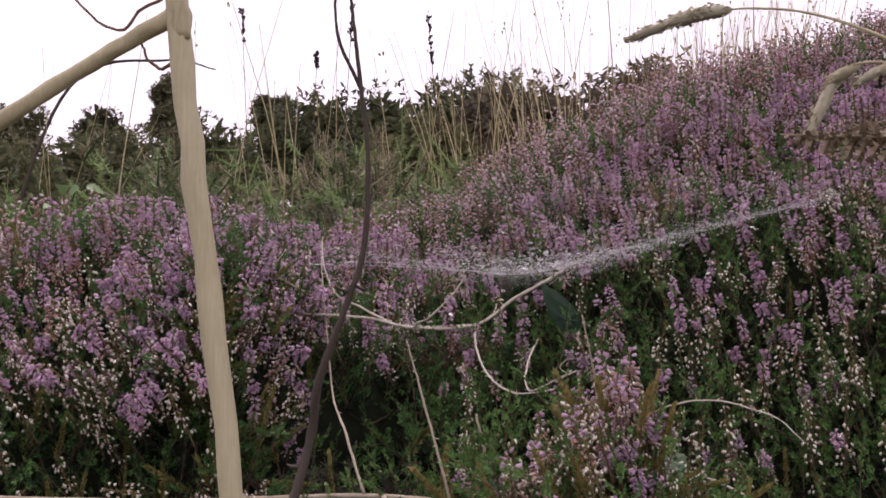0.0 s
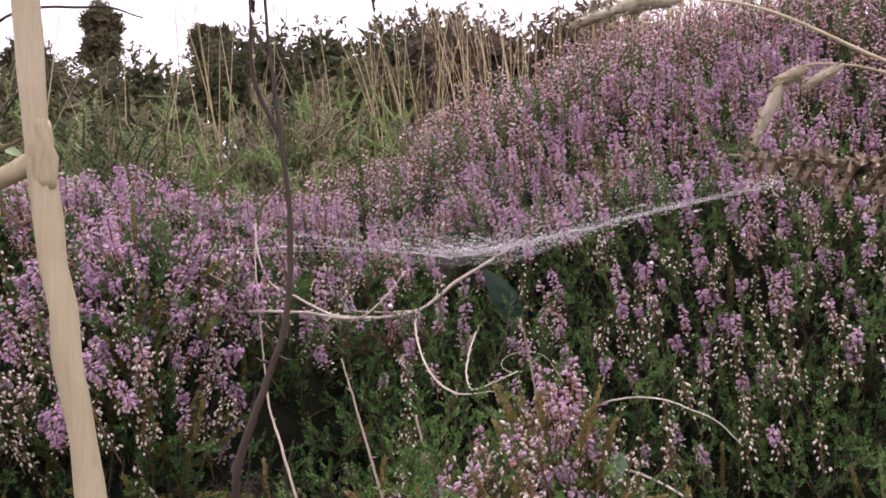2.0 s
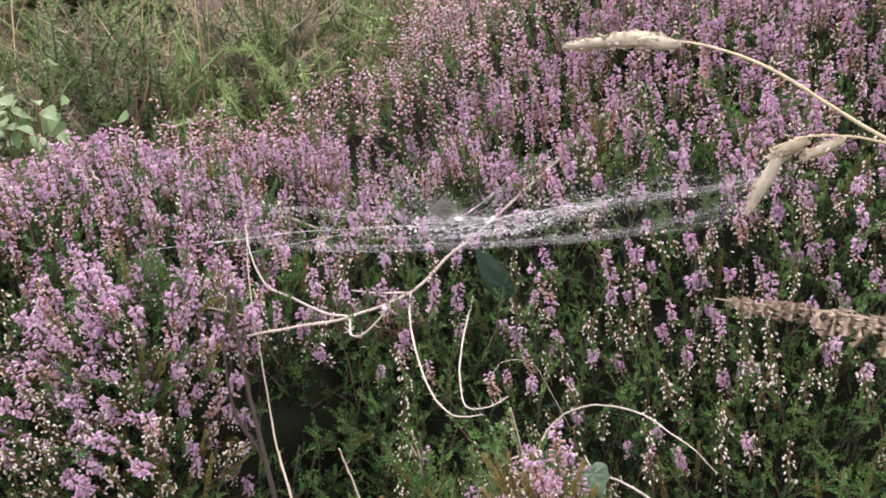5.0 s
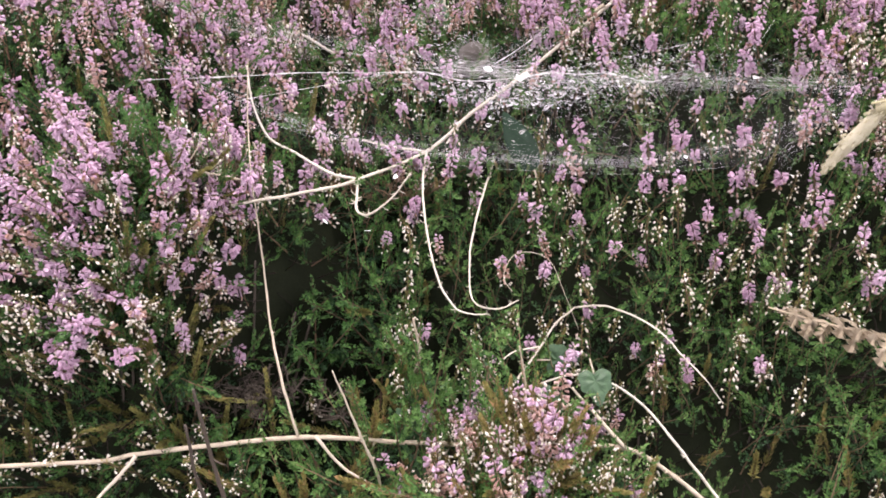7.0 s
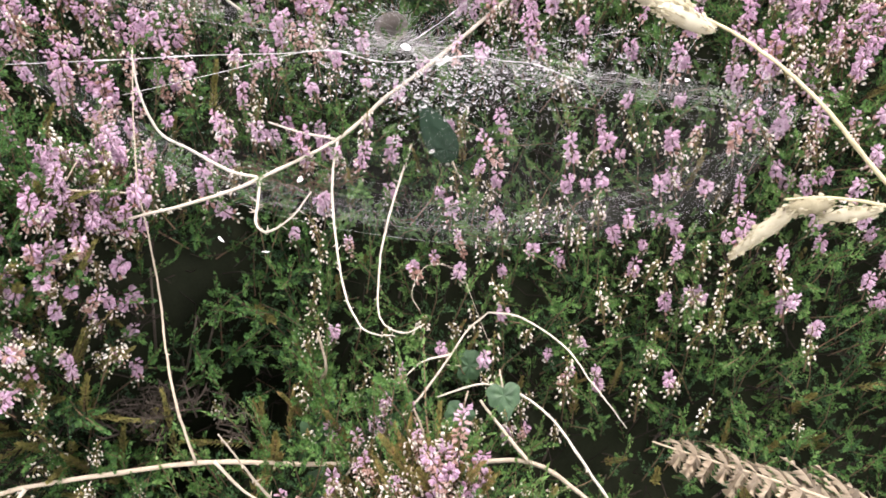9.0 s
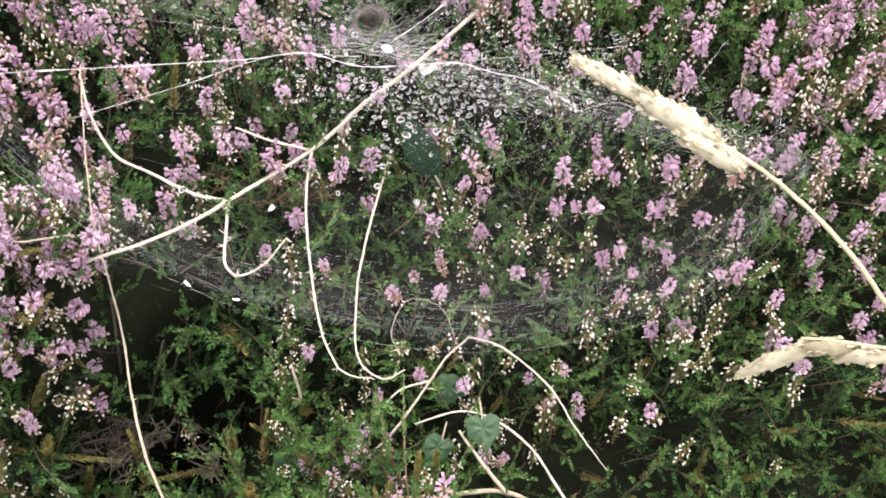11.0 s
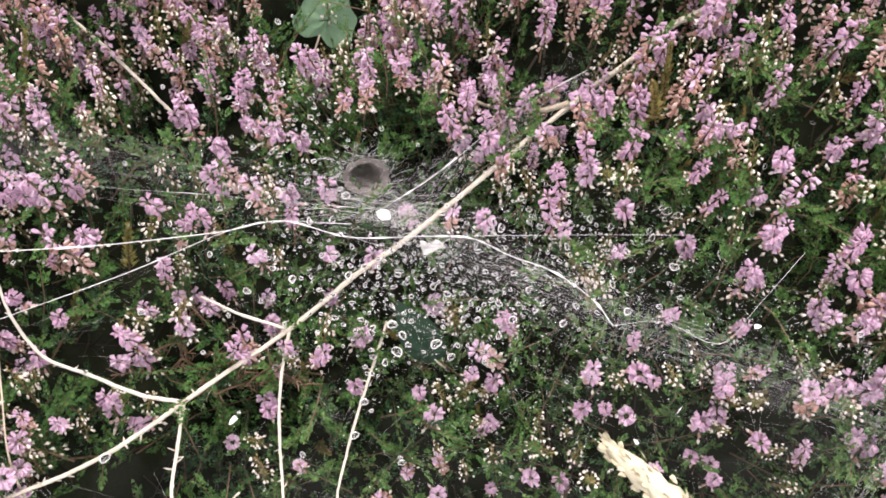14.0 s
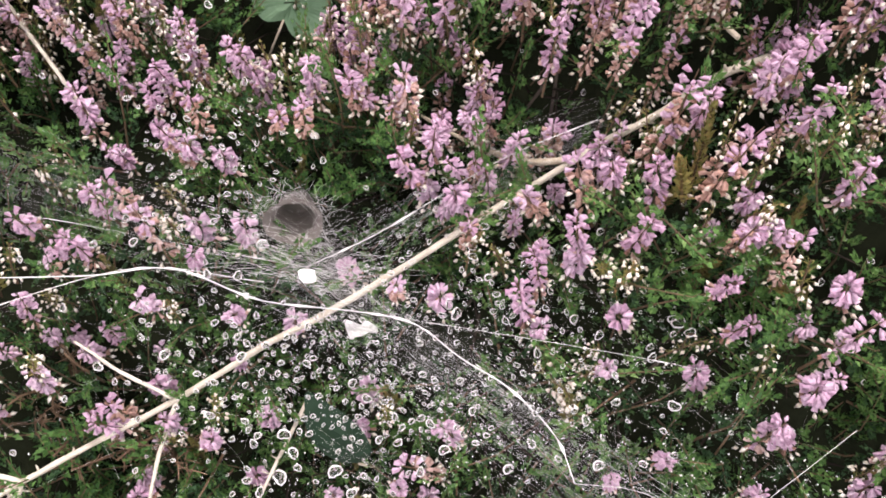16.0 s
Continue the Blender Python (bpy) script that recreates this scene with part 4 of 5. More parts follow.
def husk():
    """One spikelet of a cocksfoot head, along z."""
    h = Heap()
    for a in (-0.35, 0.0, 0.35):
        z = np.linspace(0, 1, 6)
        w = 0.16 * np.sin(np.pi * np.clip(z * 0.95 + 0.03, 0, 1)) ** 0.8
        left = np.stack([-w + a * z * 0.6, 0.05 * np.sin(np.pi * z), z], -1)
        right = np.stack([w + a * z * 0.6, 0.05 * np.sin(np.pi * z), z], -1)
        back = np.stack([a * z * 0.6, -0.09 * np.sin(np.pi * z) + 0.05, z], -1)
        v = np.concatenate([left, right, back])
        t = []
        for q in range(5):
            t += [[q, q + 1, 12 + q + 1], [q, 12 + q + 1, 12 + q], [12 + q, 12 + q + 1, 6 + q + 1], [12 + q, 6 + q + 1, 6 + q]]
        h.add(v, t, 0)
    return h.arrays()


HUSK = husk()


def grass_head(name, stem, stem_r, lobes, label):
    """lobes: (foot, tip, thickness, number of husks)."""
    g = thing(name, stem[-1], label, "grass", "grass heads")
    twig("stem", stem, stem_r, M_STRAW, "", n=60, sides=7, parent=g)
    for foot, tip, r, n in lobes:
        foot, tip = np.array(foot), np.array(tip)
        ax = tip - foot
        h = Heap()
        f = rng.uniform(0, 0.92, n)
        off = rand_dir(n) * (r * np.sin(np.pi * np.clip(0.12 + 0.85 * f, 0, 1)) ** 0.7 * rng.uniform(0.3, 1.0, n))[:, None]
        at = foot + ax * f[:, None] + off
        d = ax / np.linalg.norm(ax) + 0.28 * off / (r + 1e-6) + 0.12 * rng.standard_normal((n, 3))
        h.spread(HUSK, frames(d, rng.uniform(0, 6.28, n), rng.uniform(0.0026, 0.0042, n), at))
        h.add(*tube(smooth([foot, foot + ax * 0.5, foot + ax * 0.95], 14), np.array([0.2, 0.55, 0.75, 0.78, 0.7, 0.5, 0.12]) * r, 9, 0.12))
        part("seed_lobe", h.mesh("seed_lobe", [M_SEED]), g, "pale tan seed husks")
    return g


grass_head("cocksfoot_grass", [(0.75, 0.50, 0.18), (0.62, 0.55, 0.62), (0.48, 0.60, 0.86), (0.35, 0.654, 0.953), (0.305, 0.685, 0.985), (0.27, 0.712, 1.0), (0.24, 0.735, 1.004), (0.21, 0.768, 1.002)], [0.0016, 0.0014, 0.0011, 0.0007],
           [((0.252, 0.722, 1.002), (0.222, 0.740, 1.005), 0.0070, 260), ((0.240, 0.734, 1.006), (0.205, 0.765, 1.004), 0.0082, 380), ((0.215, 0.757, 1.004), (0.178, 0.792, 0.998), 0.0060, 260)],
           "tan nodding cocksfoot grass head on an arched stem")
grass_head("cocksfoot_grass", [(0.70, 0.55, 0.2), (0.60, 0.60, 0.70), (0.46, 0.65, 0.90), (0.38, 0.66, 0.935), (0.33, 0.665, 0.942), (0.305, 0.672, 0.932)], [0.0014, 0.0012, 0.0010, 0.0007],
           [((0.350, 0.660, 0.941), (0.322, 0.667, 0.925), 0.0050, 130), ((0.326, 0.666, 0.940), (0.304, 0.672, 0.926), 0.0062, 150), ((0.312, 0.670, 0.934), (0.289, 0.674, 0.884), 0.0058, 260)],
           "pale bent cocksfoot grass head with drooping lobes")

# ---- bracken: dead tan fronds ----


def frond(at, tip, droop, width, label, n=22):
    at, tip = np.array(at, float), np.array(tip, float)
    mid = (at + tip) / 2 + np.array([0, 0, droop])
    sp = smooth([at, mid, tip], 30)
    b = thing("bracken_frond", at, label, "fern", "bracken")
    part("midrib", mesh_of("midrib", *tube(sp, [0.0016, 0.0012, 0.0004], 6), M_BRACKEN), b)
    ax = (tip - at) / np.linalg.norm(tip - at)
    side = np.cross(ax, [0, 0.35, 1.0])
    side /= np.linalg.norm(side)
    for k in range(n):
        f = 0.08 + 0.9 * k / n
        p0 = sp[min(29, int(f * 29))]
        ln = width * (1 - f) ** 1.4 * rng.uniform(0.8, 1.1) + 0.009
        for sgn in (1, -1):
            d = side * sgn + ax * 0.55 + np.array([0, 0, rng.uniform(-0.75, 0.1)])
            d /= np.linalg.norm(d)
            q = smooth([p0, p0 + d * ln * 0.5 + [0, 0, 0.002], p0 + d * ln - [0, 0, ln * rng.uniform(0.1, 0.3)]], 8)
            h = Heap()
            nn = np.cross(d, ax)
            nn /= np.linalg.norm(nn)
            v, t = [*q, *(q + nn * 0.0007)], []
            for s2 in (1, -1):
                for m in range(7):
                    c = np.cross(nn, d) * s2 + d * 0.55 + nn * rng.uniform(-0.4, 0.4)
                    c /= np.linalg.norm(c)
                    l2 = max(0.0045, ln * 0.32 * (1 - m / 8.5))
                    k = len(v)
                    v += [q[m] * 0.45 + q[m + 1] * 0.55 + c * l2, q[m] * 0.75 + q[m + 1] * 0.25 + c * l2 * 0.55 - d * l2 * 0.2]
                    t += [[m, k + 1, k], [m, k, m + 1], [m + 8, k, k + 1], [m + 8, m + 9, k]]
            h.add(v, t)
            part("leaflet", h.mesh("leaflet", [M_BRACKEN]), b)
    return b


frond((0.44, 0.50, 0.80), (0.225, 0.56, 0.868), 0.02, 0.070, "dead tan bracken frond arching over the heather", 34)
frond((0.36, 0.33, 0.52), (0.21, 0.42, 0.600), 0.02, 0.06, "dead tan bracken frond low beside the heather", 16)
frond((0.48, 0.40, 0.62), (0.33, 0.46, 0.70), 0.02, 0.05, "curled dead tan bracken frond beside the heather", 14)

# ---- ivy ----


def ivy_leaf(at, normal, heading, size, parent, oblong=False, mat=None):
    """A five-lobed or an oblong leaf with raised veins and a stalk."""
    out = [(0, -0.28), (0.26, -0.42), (0.55, -0.25), (0.52, 0.02), (0.50, 0.26), (0.30, 0.42), (0.0, 0.85), (-0.30, 0.42), (-0.50, 0.26), (-0.52, 0.02), (-0.55, -0.25), (-0.26, -0.42)]
    if oblong:
        out = [(0, -0.30), (0.16, -0.22), (0.25, 0.0), (0.27, 0.25), (0.22, 0.52), (0.12, 0.75), (0.0, 0.95), (-0.12, 0.75), (-0.22, 0.52), (-0.27, 0.25), (-0.25, 0.0), (-0.16, -0.22)]
    n, up = Vector(normal).normalized(), Vector(heading)
    yv = (up - n * up.dot(n)).normalized()
    xv = yv.cross(n)
    bm = bmesh.new()
    o = bm.verts.new((0, 0, 0.02))
    edge = smooth(out + [out[0]], 48)[:-1]
    inner = [bm.verts.new((0.5 * a, 0.5 * b, 0.05 * math.sin(6 * math.atan2(b, a)) * 0.5 + 0.03)) for a, b in edge]
    rim = [bm.verts.new((a, b, -0.10 * (a * a + b * b) + 0.02 * math.sin(5 * a + 3 * b))) for a, b in edge]
    for q in range(len(edge)):
        r = (q + 1) % len(edge)
        bm.faces.new((o, inner[q], inner[r]))
        bm.faces.new((inner[q], rim[q], rim[r], inner[r]))
    for v in bm.verts:
        v.co = Vector(at) + (xv * v.co.x + yv * v.co.y + n * v.co.z) * size
    me = bpy.data.meshes.new("leaf")
    bm.to_mesh(me)
    bm.free()
    me.materials.append(mat or M_IVY)
    ob = part("leaf", me, parent)
    foot = np.array(at) + np.array(yv * (-0.28 * size))
    part("leaf_stalk", mesh_of("leaf_stalk", *tube([foot, foot - np.array(yv) * size * 0.6 - np.array(n) * size * 0.3], [0.0008, 0.0007], 5), M_TWIG), ob)
    return ob


ivy = thing("ivy", (0.33, 0.64, 0.55), "ivy trailing on a pale woody stem, dark green lobed leaves", "ivy")
twig("stem", L_IVY, [0.0013, 0.0011, 0.0008], M_TWIG_WHITE, "", n=50, spurs=7, parent=ivy, spur_len=0.003)
ivy_leaf((0.202, 0.742, 0.632), (-0.1, -0.5, 0.85), (0.15, -0.9, -0.5), 0.026, ivy)
ivy_leaf((0.165, 0.728, 0.622), (0.2, -0.6, 0.7), (-0.4, -0.7, -0.5), 0.024, ivy)
ivy_leaf((0.176, 0.782, 0.618), (0.1, -0.7, 0.6), (0.4, 0.4, -0.3), 0.026, ivy)
ivy_leaf((0.045, 0.715, 0.592), (0.3, -0.6, 0.6), (-0.3, 0.5, -0.3), 0.026, ivy)
ivy_leaf((0.05, 0.685, 0.580), (-0.2, -0.5, 0.8), (0.7, 0.3, 0.2), 0.020, ivy)
pale = thing("broad_leaf", (0.05, 1.195, 0.76), "broad grey-green leaf under the spider web", "leaf")
ivy_leaf((0.05, 1.195, 0.775), (-0.05, -0.4, 0.9), (0.3, 1, 0), 0.045, pale, mat=M_PALE_LEAF)
dock = thing("broad_leaf", (0.135, 0.935, 0.73), "narrow dark green leaf hidden in the heather", "leaf")
ivy_leaf((0.146, 0.930, 0.742), (0.2, -0.9, 0.4), (-0.5, 0.1, 0.9), 0.052, dock, True, M_DARK_LEAF)

# ---- the spider web ----
HUB = np.array([0.104, 1.007, 0.795])


def web_point(s, t):
    """The sheet: s runs left to right, t from the near edge to the far one."""
    s, t = np.asarray(s, float), np.asarray(t, float)
    nx = np.interp(s, [0, 0.25, 0.55, 0.8, 1], [-0.24, -0.06, 0.15, 0.28, 0.40])
    ny = np.interp(s, [0, 0.25, 0.55, 0.8, 1], [0.93, 0.745, 0.685, 0.725, 0.85])
    nz = np.interp(s, [0, 0.25, 0.55, 0.8, 1], [0.855, 0.85, 0.866, 0.86, 0.866])
    fx = np.interp(s, [0, 0.3, 0.6, 0.8, 1], [-0.26, -0.06, 0.15, 0.26, 0.405])
    fy = np.interp(s, [0, 0.3, 0.6, 0.8, 1], [1.04, 1.075, 1.07, 1.07, 0.90])
    fz = np.interp(s, [0, 0.3, 0.6, 0.8, 1], [0.868, 0.835, 0.835, 0.86, 0.868])
    x, y, z = nx + (fx - nx) * t, ny + (fy - ny) * t, nz + (fz - nz) * t
    r2 = ((x - HUB[0]) / 0.20) ** 2 + ((y - HUB[1]) / 0.13) ** 2
    z = z - 0.055 * np.exp(-r2) - 0.014 * np.clip(t / 0.24, 0, 1) * (1 - 0.8 * step(0.24, 1.0, t)) * np.sin(np.pi * np.clip(s, 0, 1)) ** 0.5
    return np.stack([x, y, z], -1)


web = thing("spider_web", tuple(HUB), "grey-white funnel spider web sheet hung with water droplets", "spider web")


def threads(pairs, r, bow=0.0):
    h = Heap()
    for (s0, t0), (s1, t1) in pairs:
        f = np.linspace(0, 1, 6)
        p = web_point(s0 + (s1 - s0) * f, t0 + (t1 - t0) * f)
        p[:, 2] -= bow * np.sin(np.pi * f)
        h.add(*tube(p, r * rng.uniform(0.7, 1.3), 3, cap=False))
    return h


pairs = []
for _ in range(30):  # long threads that follow the near edge
    t0 = abs(rng.normal(0, 0.13))
    s0 = rng.uniform(0, 0.75)
    pairs.append(((s0, t0), (min(1, s0 + rng.uniform(0.15, 0.5)), np.clip(t0 + rng.normal(0, 0.05), 0, 1))))
for _ in range(50):  # threads that run to the funnel
    a = rng.uniform(0, 1)
    pairs.append(((a, rng.uniform(0, 1)), (0.5 + rng.normal(0, 0.08), 0.80 + rng.normal(0, 0.08))))
h = threads(pairs, 0.000013)


def bundle(points, n, wide, r, fan=0.0, tilt=0.0):
    """Many fine threads that run side by side."""
    p = smooth(points, 10)
    for _ in range(n):
        a, b = sorted(rng.uniform(-0.4, 1.4, 2))
        if b - a < 0.2:
            continue
        f = np.clip(np.linspace(a, b, 8), 0, 1) * 9
        q = np.stack([np.interp(f, np.arange(10), p[:, c]) for c in range(3)], -1)
        q += rng.normal(0, fan) * np.array([0, 1, -tilt])
        q += rng.standard_normal((1, 3)) * wide + rng.standard_normal((8, 3)) * np.array(wide) * 0.25
        h.add(*tube(q, r * rng.uniform(0.6, 1.4), 3, cap=False))


bundle([(-0.258, 1.03, 0.858), (-0.15, 1.01, 0.828), (0.0, 1.01, 0.806), (0.10, 1.0, 0.795)], 150, (0.004, 0.004, 0.0006), 0.0000085, 0.012, 0.10)
bundle([(0.10, 1.0, 0.795), (0.16, 0.975, 0.805), (0.26, 0.92, 0.832), (0.395, 0.855, 0.866)], 215, (0.004, 0.004, 0.0006), 0.0000095, 0.012, 0.10)
bundle([(0.10, 1.0, 0.795), (0.17, 1.05, 0.822), (0.235, 1.09, 0.856)], 130, (0.010, 0.012, 0.003), 0.000013)
bundle([(0.29, 0.73, 0.86), (0.34, 0.79, 0.862), (0.40, 0.86, 0.867)], 60, (0.008, 0.010, 0.002), 0.000012)
bundle([tuple(web_point(q, 0.06)) for q in (0.1, 0.3, 0.5, 0.7, 0.9)], 120, (0.006, 0.002, 0.0010), 0.0000056, 0.012, 0.45)
fibre = (*tube([[0, 0, -0.5], [0, 0, 0.5]], 0.00062, 3, cap=False), np.zeros(6, int))
n = 800
s, t = np.clip(rng.normal(0.66, 0.19, n), 0.02, 0.99), np.clip(rng.normal(0.58, 0.24, n), 0.02, 1)
lie = rand_dir(n) * [1, 0.8, 0.06] + [0.5, 0, 0]
h.spread(fibre, frames(lie, rng.uniform(0, 6, n), rng.uniform(0.012, 0.028, n), web_point(s, t) + rng.standard_normal((n, 3)) * [0, 0, 0.0012]))
part("sheet_silk", h.mesh("sheet_silk", [M_SILK_AND_GLINT]), web, "fine grey silk threads", "stuff")
i, j = np.meshgrid(np.arange(19), np.arange(59), indexing="ij")
k = (i * 60 + j).ravel()
st = np.concatenate([np.stack([k, k + 1, k + 61], -1), np.stack([k, k + 61, k + 60], -1)])
for lap, (deep_in, a, b) in enumerate(((0.16, 0.10, 0.97), (0.27, 0.30, 0.97), (0.38, 0.42, 0.95))):  # layers of ever shorter felt
    u, w = np.meshgrid(np.linspace(a, b, 60), np.linspace(0, 1, 20))
    edge = deep_in * (1 + 0.5 * np.array([noise.noise((q * 6, 3 + lap, 0)) + 0.6 * noise.noise((q * 31, 7 + lap, 0)) for q in u[0]]))
    part("sheet", mesh_of("sheet", web_point(u, 0.02 * lap + w * edge[None]).reshape(-1, 3) - [0, 0, 0.001 + 0.0015 * lap], st, M_HAZE), web, "thin hazy silk sheet")


def strand(points, r, n=24, knots=0):
    p = smooth(points, n)
    h = Heap()
    h.add(*tube(p, r, 5, 0.15))
    for _ in range(knots):
        i = int(rng.integers(2, n - 2))
        h.add(*tube([p[i - 1], p[i], p[i + 1]], [r * 0.8, r * rng.uniform(2, 4), r * 0.8], 5))
    part("strand", h.mesh("strand", [M_SILK_AND_GLINT]), web, "white silk strand")


strand([(-0.22, 0.93, 0.80), (-0.125, 0.947, 0.802), (-0.07, 0.955, 0.805), (0.0, 0.975, 0.80), (0.04, 0.990, 0.797), (0.085, 0.985, 0.792), (0.134, 0.988, 0.797), (0.165, 0.985, 0.805), (0.190, 0.97, 0.812), (0.215, 0.957, 0.82), (0.239, 0.938, 0.823), (0.248, 0.916, 0.832)], 0.00026, 60, 12)
strand([(-0.12, 0.90, 0.80), (-0.05, 0.94, 0.80), (0.02, 0.985, 0.797), (0.085, 0.995, 0.793)], 0.00018, 30, 3)
strand([(0.134, 0.988, 0.797), (0.2, 0.985, 0.815), (0.26, 0.98, 0.835), (0.30, 0.975, 0.85)], 0.00010, 24, 2)
strand([(0.248, 0.916, 0.832), (0.275, 0.915, 0.845), (0.31, 0.905, 0.842), (0.33, 0.925, 0.86), (0.352, 0.95, 0.882)], 0.00010, 24)
strand([(0.104, 1.007, 0.795), (0.14, 1.03, 0.812), (0.19, 1.07, 0.838), (0.235, 1.095, 0.858)], 0.00018, 24, 4)
strand([(-0.25, 1.02, 0.855), (-0.12, 0.99, 0.825), (0.0, 1.0, 0.805), (0.104, 1.007, 0.795)], 0.00006, 24, 3)
strand([tuple(web_point(s, 0.0)) for s in np.linspace(0, 1, 7)], 0.00003, 50)

# dense bright silk by the funnel, and the funnel, darkened for its inner shade
h = Heap()
for _ in range(125):
    b = HUB + rng.standard_normal(3) * [0.016, 0.008, 0.003]
    a = rng.normal(0, 0.5) + (np.pi if rng.uniform() < 0.5 else 0)
    e = b + np.array([np.cos(a), np.sin(a) * 0.7, rng.uniform(-0.1, 0.2)]) * rng.uniform(0.01, 0.06)
    h.add(*tube([b, (b + e) / 2 + rng.standard_normal(3) * 0.0015, e], 0.00004 * rng.uniform(0.6, 1.6), 3, cap=False))
part("hub_silk", h.mesh("hub_silk", [M_SILK_AND_GLINT]), web, "dense white silk threads", "stuff")
rim, rings = [], 14
mouth, deep = np.array([0.092, 1.030, 0.800]), np.array([0.086, 1.062, 0.765])
ax = (deep - mouth) / np.linalg.norm(deep - mouth)
e1 = np.cross(ax, [0, 0, 1.0])
e1 /= np.linalg.norm(e1)
e2 = np.cross(e1, ax)
fv, ft = [], []
for q in range(rings):
    f = q / (rings - 1)
    r = 0.0105 + 0.010 * max(0, 0.12 - f) * 3 - 0.003 * f
    for m in range(20):
        th = m * 2 * np.pi / 20
        fv.append(mouth + ax * (f * 0.045 - 0.004) + (e1 * np.cos(th) * 1.15 + e2 * np.sin(th) * 0.9) * r * (1 + 0.05 * rng.standard_normal()))
for q in range(rings - 1):
    for m in range(20):
        a, b = q * 20 + m, q * 20 + (m + 1) % 20
        ft += [[a, b, b + 20], [a, b + 20, a + 20]]
h = Heap()
for _ in range(180):
    th, q = rng.uniform(0, 6.28), rng.uniform(0.010, 0.017)
    b = mouth + (e1 * np.cos(th) * 1.15 + e2 * np.sin(th) * 0.9) * q + ax * rng.uniform(-0.004, 0.012)
    th += rng.normal(0, 0.7)
    e = mouth + (e1 * np.cos(th) * 1.15 + e2 * np.sin(th) * 0.9) * (q + rng.uniform(0.0, 0.016)) - ax * rng.uniform(0.0, 0.006)
    h.add(*tube([b, (b + e) / 2 + rng.standard_normal(3) * 0.001, e], 0.00004 * rng.uniform(0.6, 1.6), 3, cap=False))
part("rim_silk", h.mesh("rim_silk", [M_SILK_AND_GLINT]), web, "felted grey silk round the mouth", "stuff")
fv.append(mouth + ax * 0.043)
ft += [[(rings - 1) * 20 + m, (rings - 1) * 20 + (m + 1) % 20, len(fv) - 1] for m in range(20)]
part("funnel", mesh_of("funnel", np.array(fv), ft, M_SHADED_FUNNEL), web, "silk funnel, coloured dark as the shade in its mouth")
bm = bmesh.new()
bmesh.ops.create_icosphere(bm, subdivisions=3, radius=0.0042)
for v in bm.verts:
    v.co *= 0.85 + 0.55 * noise.noise(v.co * 230) + 0.12 * noise.noise(v.co * 1100)
    v.co.x *= 1.25
    v.co.z *= 0.6
    v.co += Vector((0.106, 1.001, 0.7985))
me = bpy.data.meshes.new("white_tuft")
bm.to_mesh(me)
bm.free()
me.materials.append(M_FLUFF)
part("white_tuft", me, web, "small bright white silk tuft")
h = Heap()
u, w = np.meshgrid(np.linspace(-1, 1, 5), np.linspace(-1, 1, 5))
c = np.array([0.139, 0.977, 0.803])
ang = np.arctan2(w, u)
lobe = 1 + 0.3 * np.sin(2 * ang + 1) + 0.2 * np.sin(3 * ang)
u, w = u * lobe * np.sqrt(1 - w * w / 2), w * lobe * np.sqrt(1 - u * u / 2)
p = c + np.stack([u * 0.007, w * 0.005, 0.002 * np.sin(3 * u) + 0.002 * w], -1).reshape(-1, 3) + rng.standard_normal((25, 3)) * 0.0006
i, j = np.meshgrid(np.arange(4), np.arange(4), indexing="ij")
k = (i * 5 + j).ravel()
h.add(p, np.concatenate([np.stack([k, k + 1, k + 6], -1), np.stack([k, k + 6, k + 5], -1)]))
part("silk_patch", h.mesh("silk_patch", [M_FELT]), web, "small pale silk patch")


for x, y, z in ((-0.03, 0.80, 0.742), (0.0, 0.79, 0.744), (0.30, 0.88, 0.80), (0.34, 0.92, 0.84), (0.27, 0.86, 0.79), (0.02, 0.865, 0.75), (0.33, 0.78, 0.82)):
    h = Heap()
    h.spread(HUSK, frames(rand_dir(1) * [1, 1, 0.3], np.array([rng.uniform(0, 6)]), np.array([rng.uniform(0.004, 0.007)]), np.array([[x, y, z]])))
    part("husk_flake", h.mesh("husk_flake", [M_FLUFF]), web, "pale husk flake caught on silk")


def droplet(seed):
    """A water drop with an added white ring for its bright rim."""
    bm = bmesh.new()
    bmesh.ops.create_icosphere(bm, subdivisions=2, radius=1.0)
    th = np.linspace(0, 2 * np.pi, 11)[:-1]
    out = 1 + 0.22 * np.sin(2 * th + seed * 2.1) + 0.12 * np.sin(3 * th + seed)
    for v in bm.verts:
        a = math.atan2(v.co.y, v.co.x)
        v.co *= 1 + 0.22 * math.sin(2 * a + seed * 2.1) + 0.12 * math.sin(3 * a + seed)
        v.co.z *= 0.55
    bv = np.array([v.co[:] for v in bm.verts])
    bm.verts.index_update()
    bt = np.array([[v.index for v in f.verts] for f in bm.faces])
    bm.free()
    h = Heap()
    h.add(bv, bt, 0)
    # White ring: the light along the drop's edge, put in as a shape.
    loop = np.stack([np.cos(th) * out, np.sin(th) * out, 0 * th], -1)
    rv, rt = tube(np.concatenate([loop, loop[:1]]), 0.16, 3, 0.3, cap=False)
    h.add(rv, rt, 1)
    return h


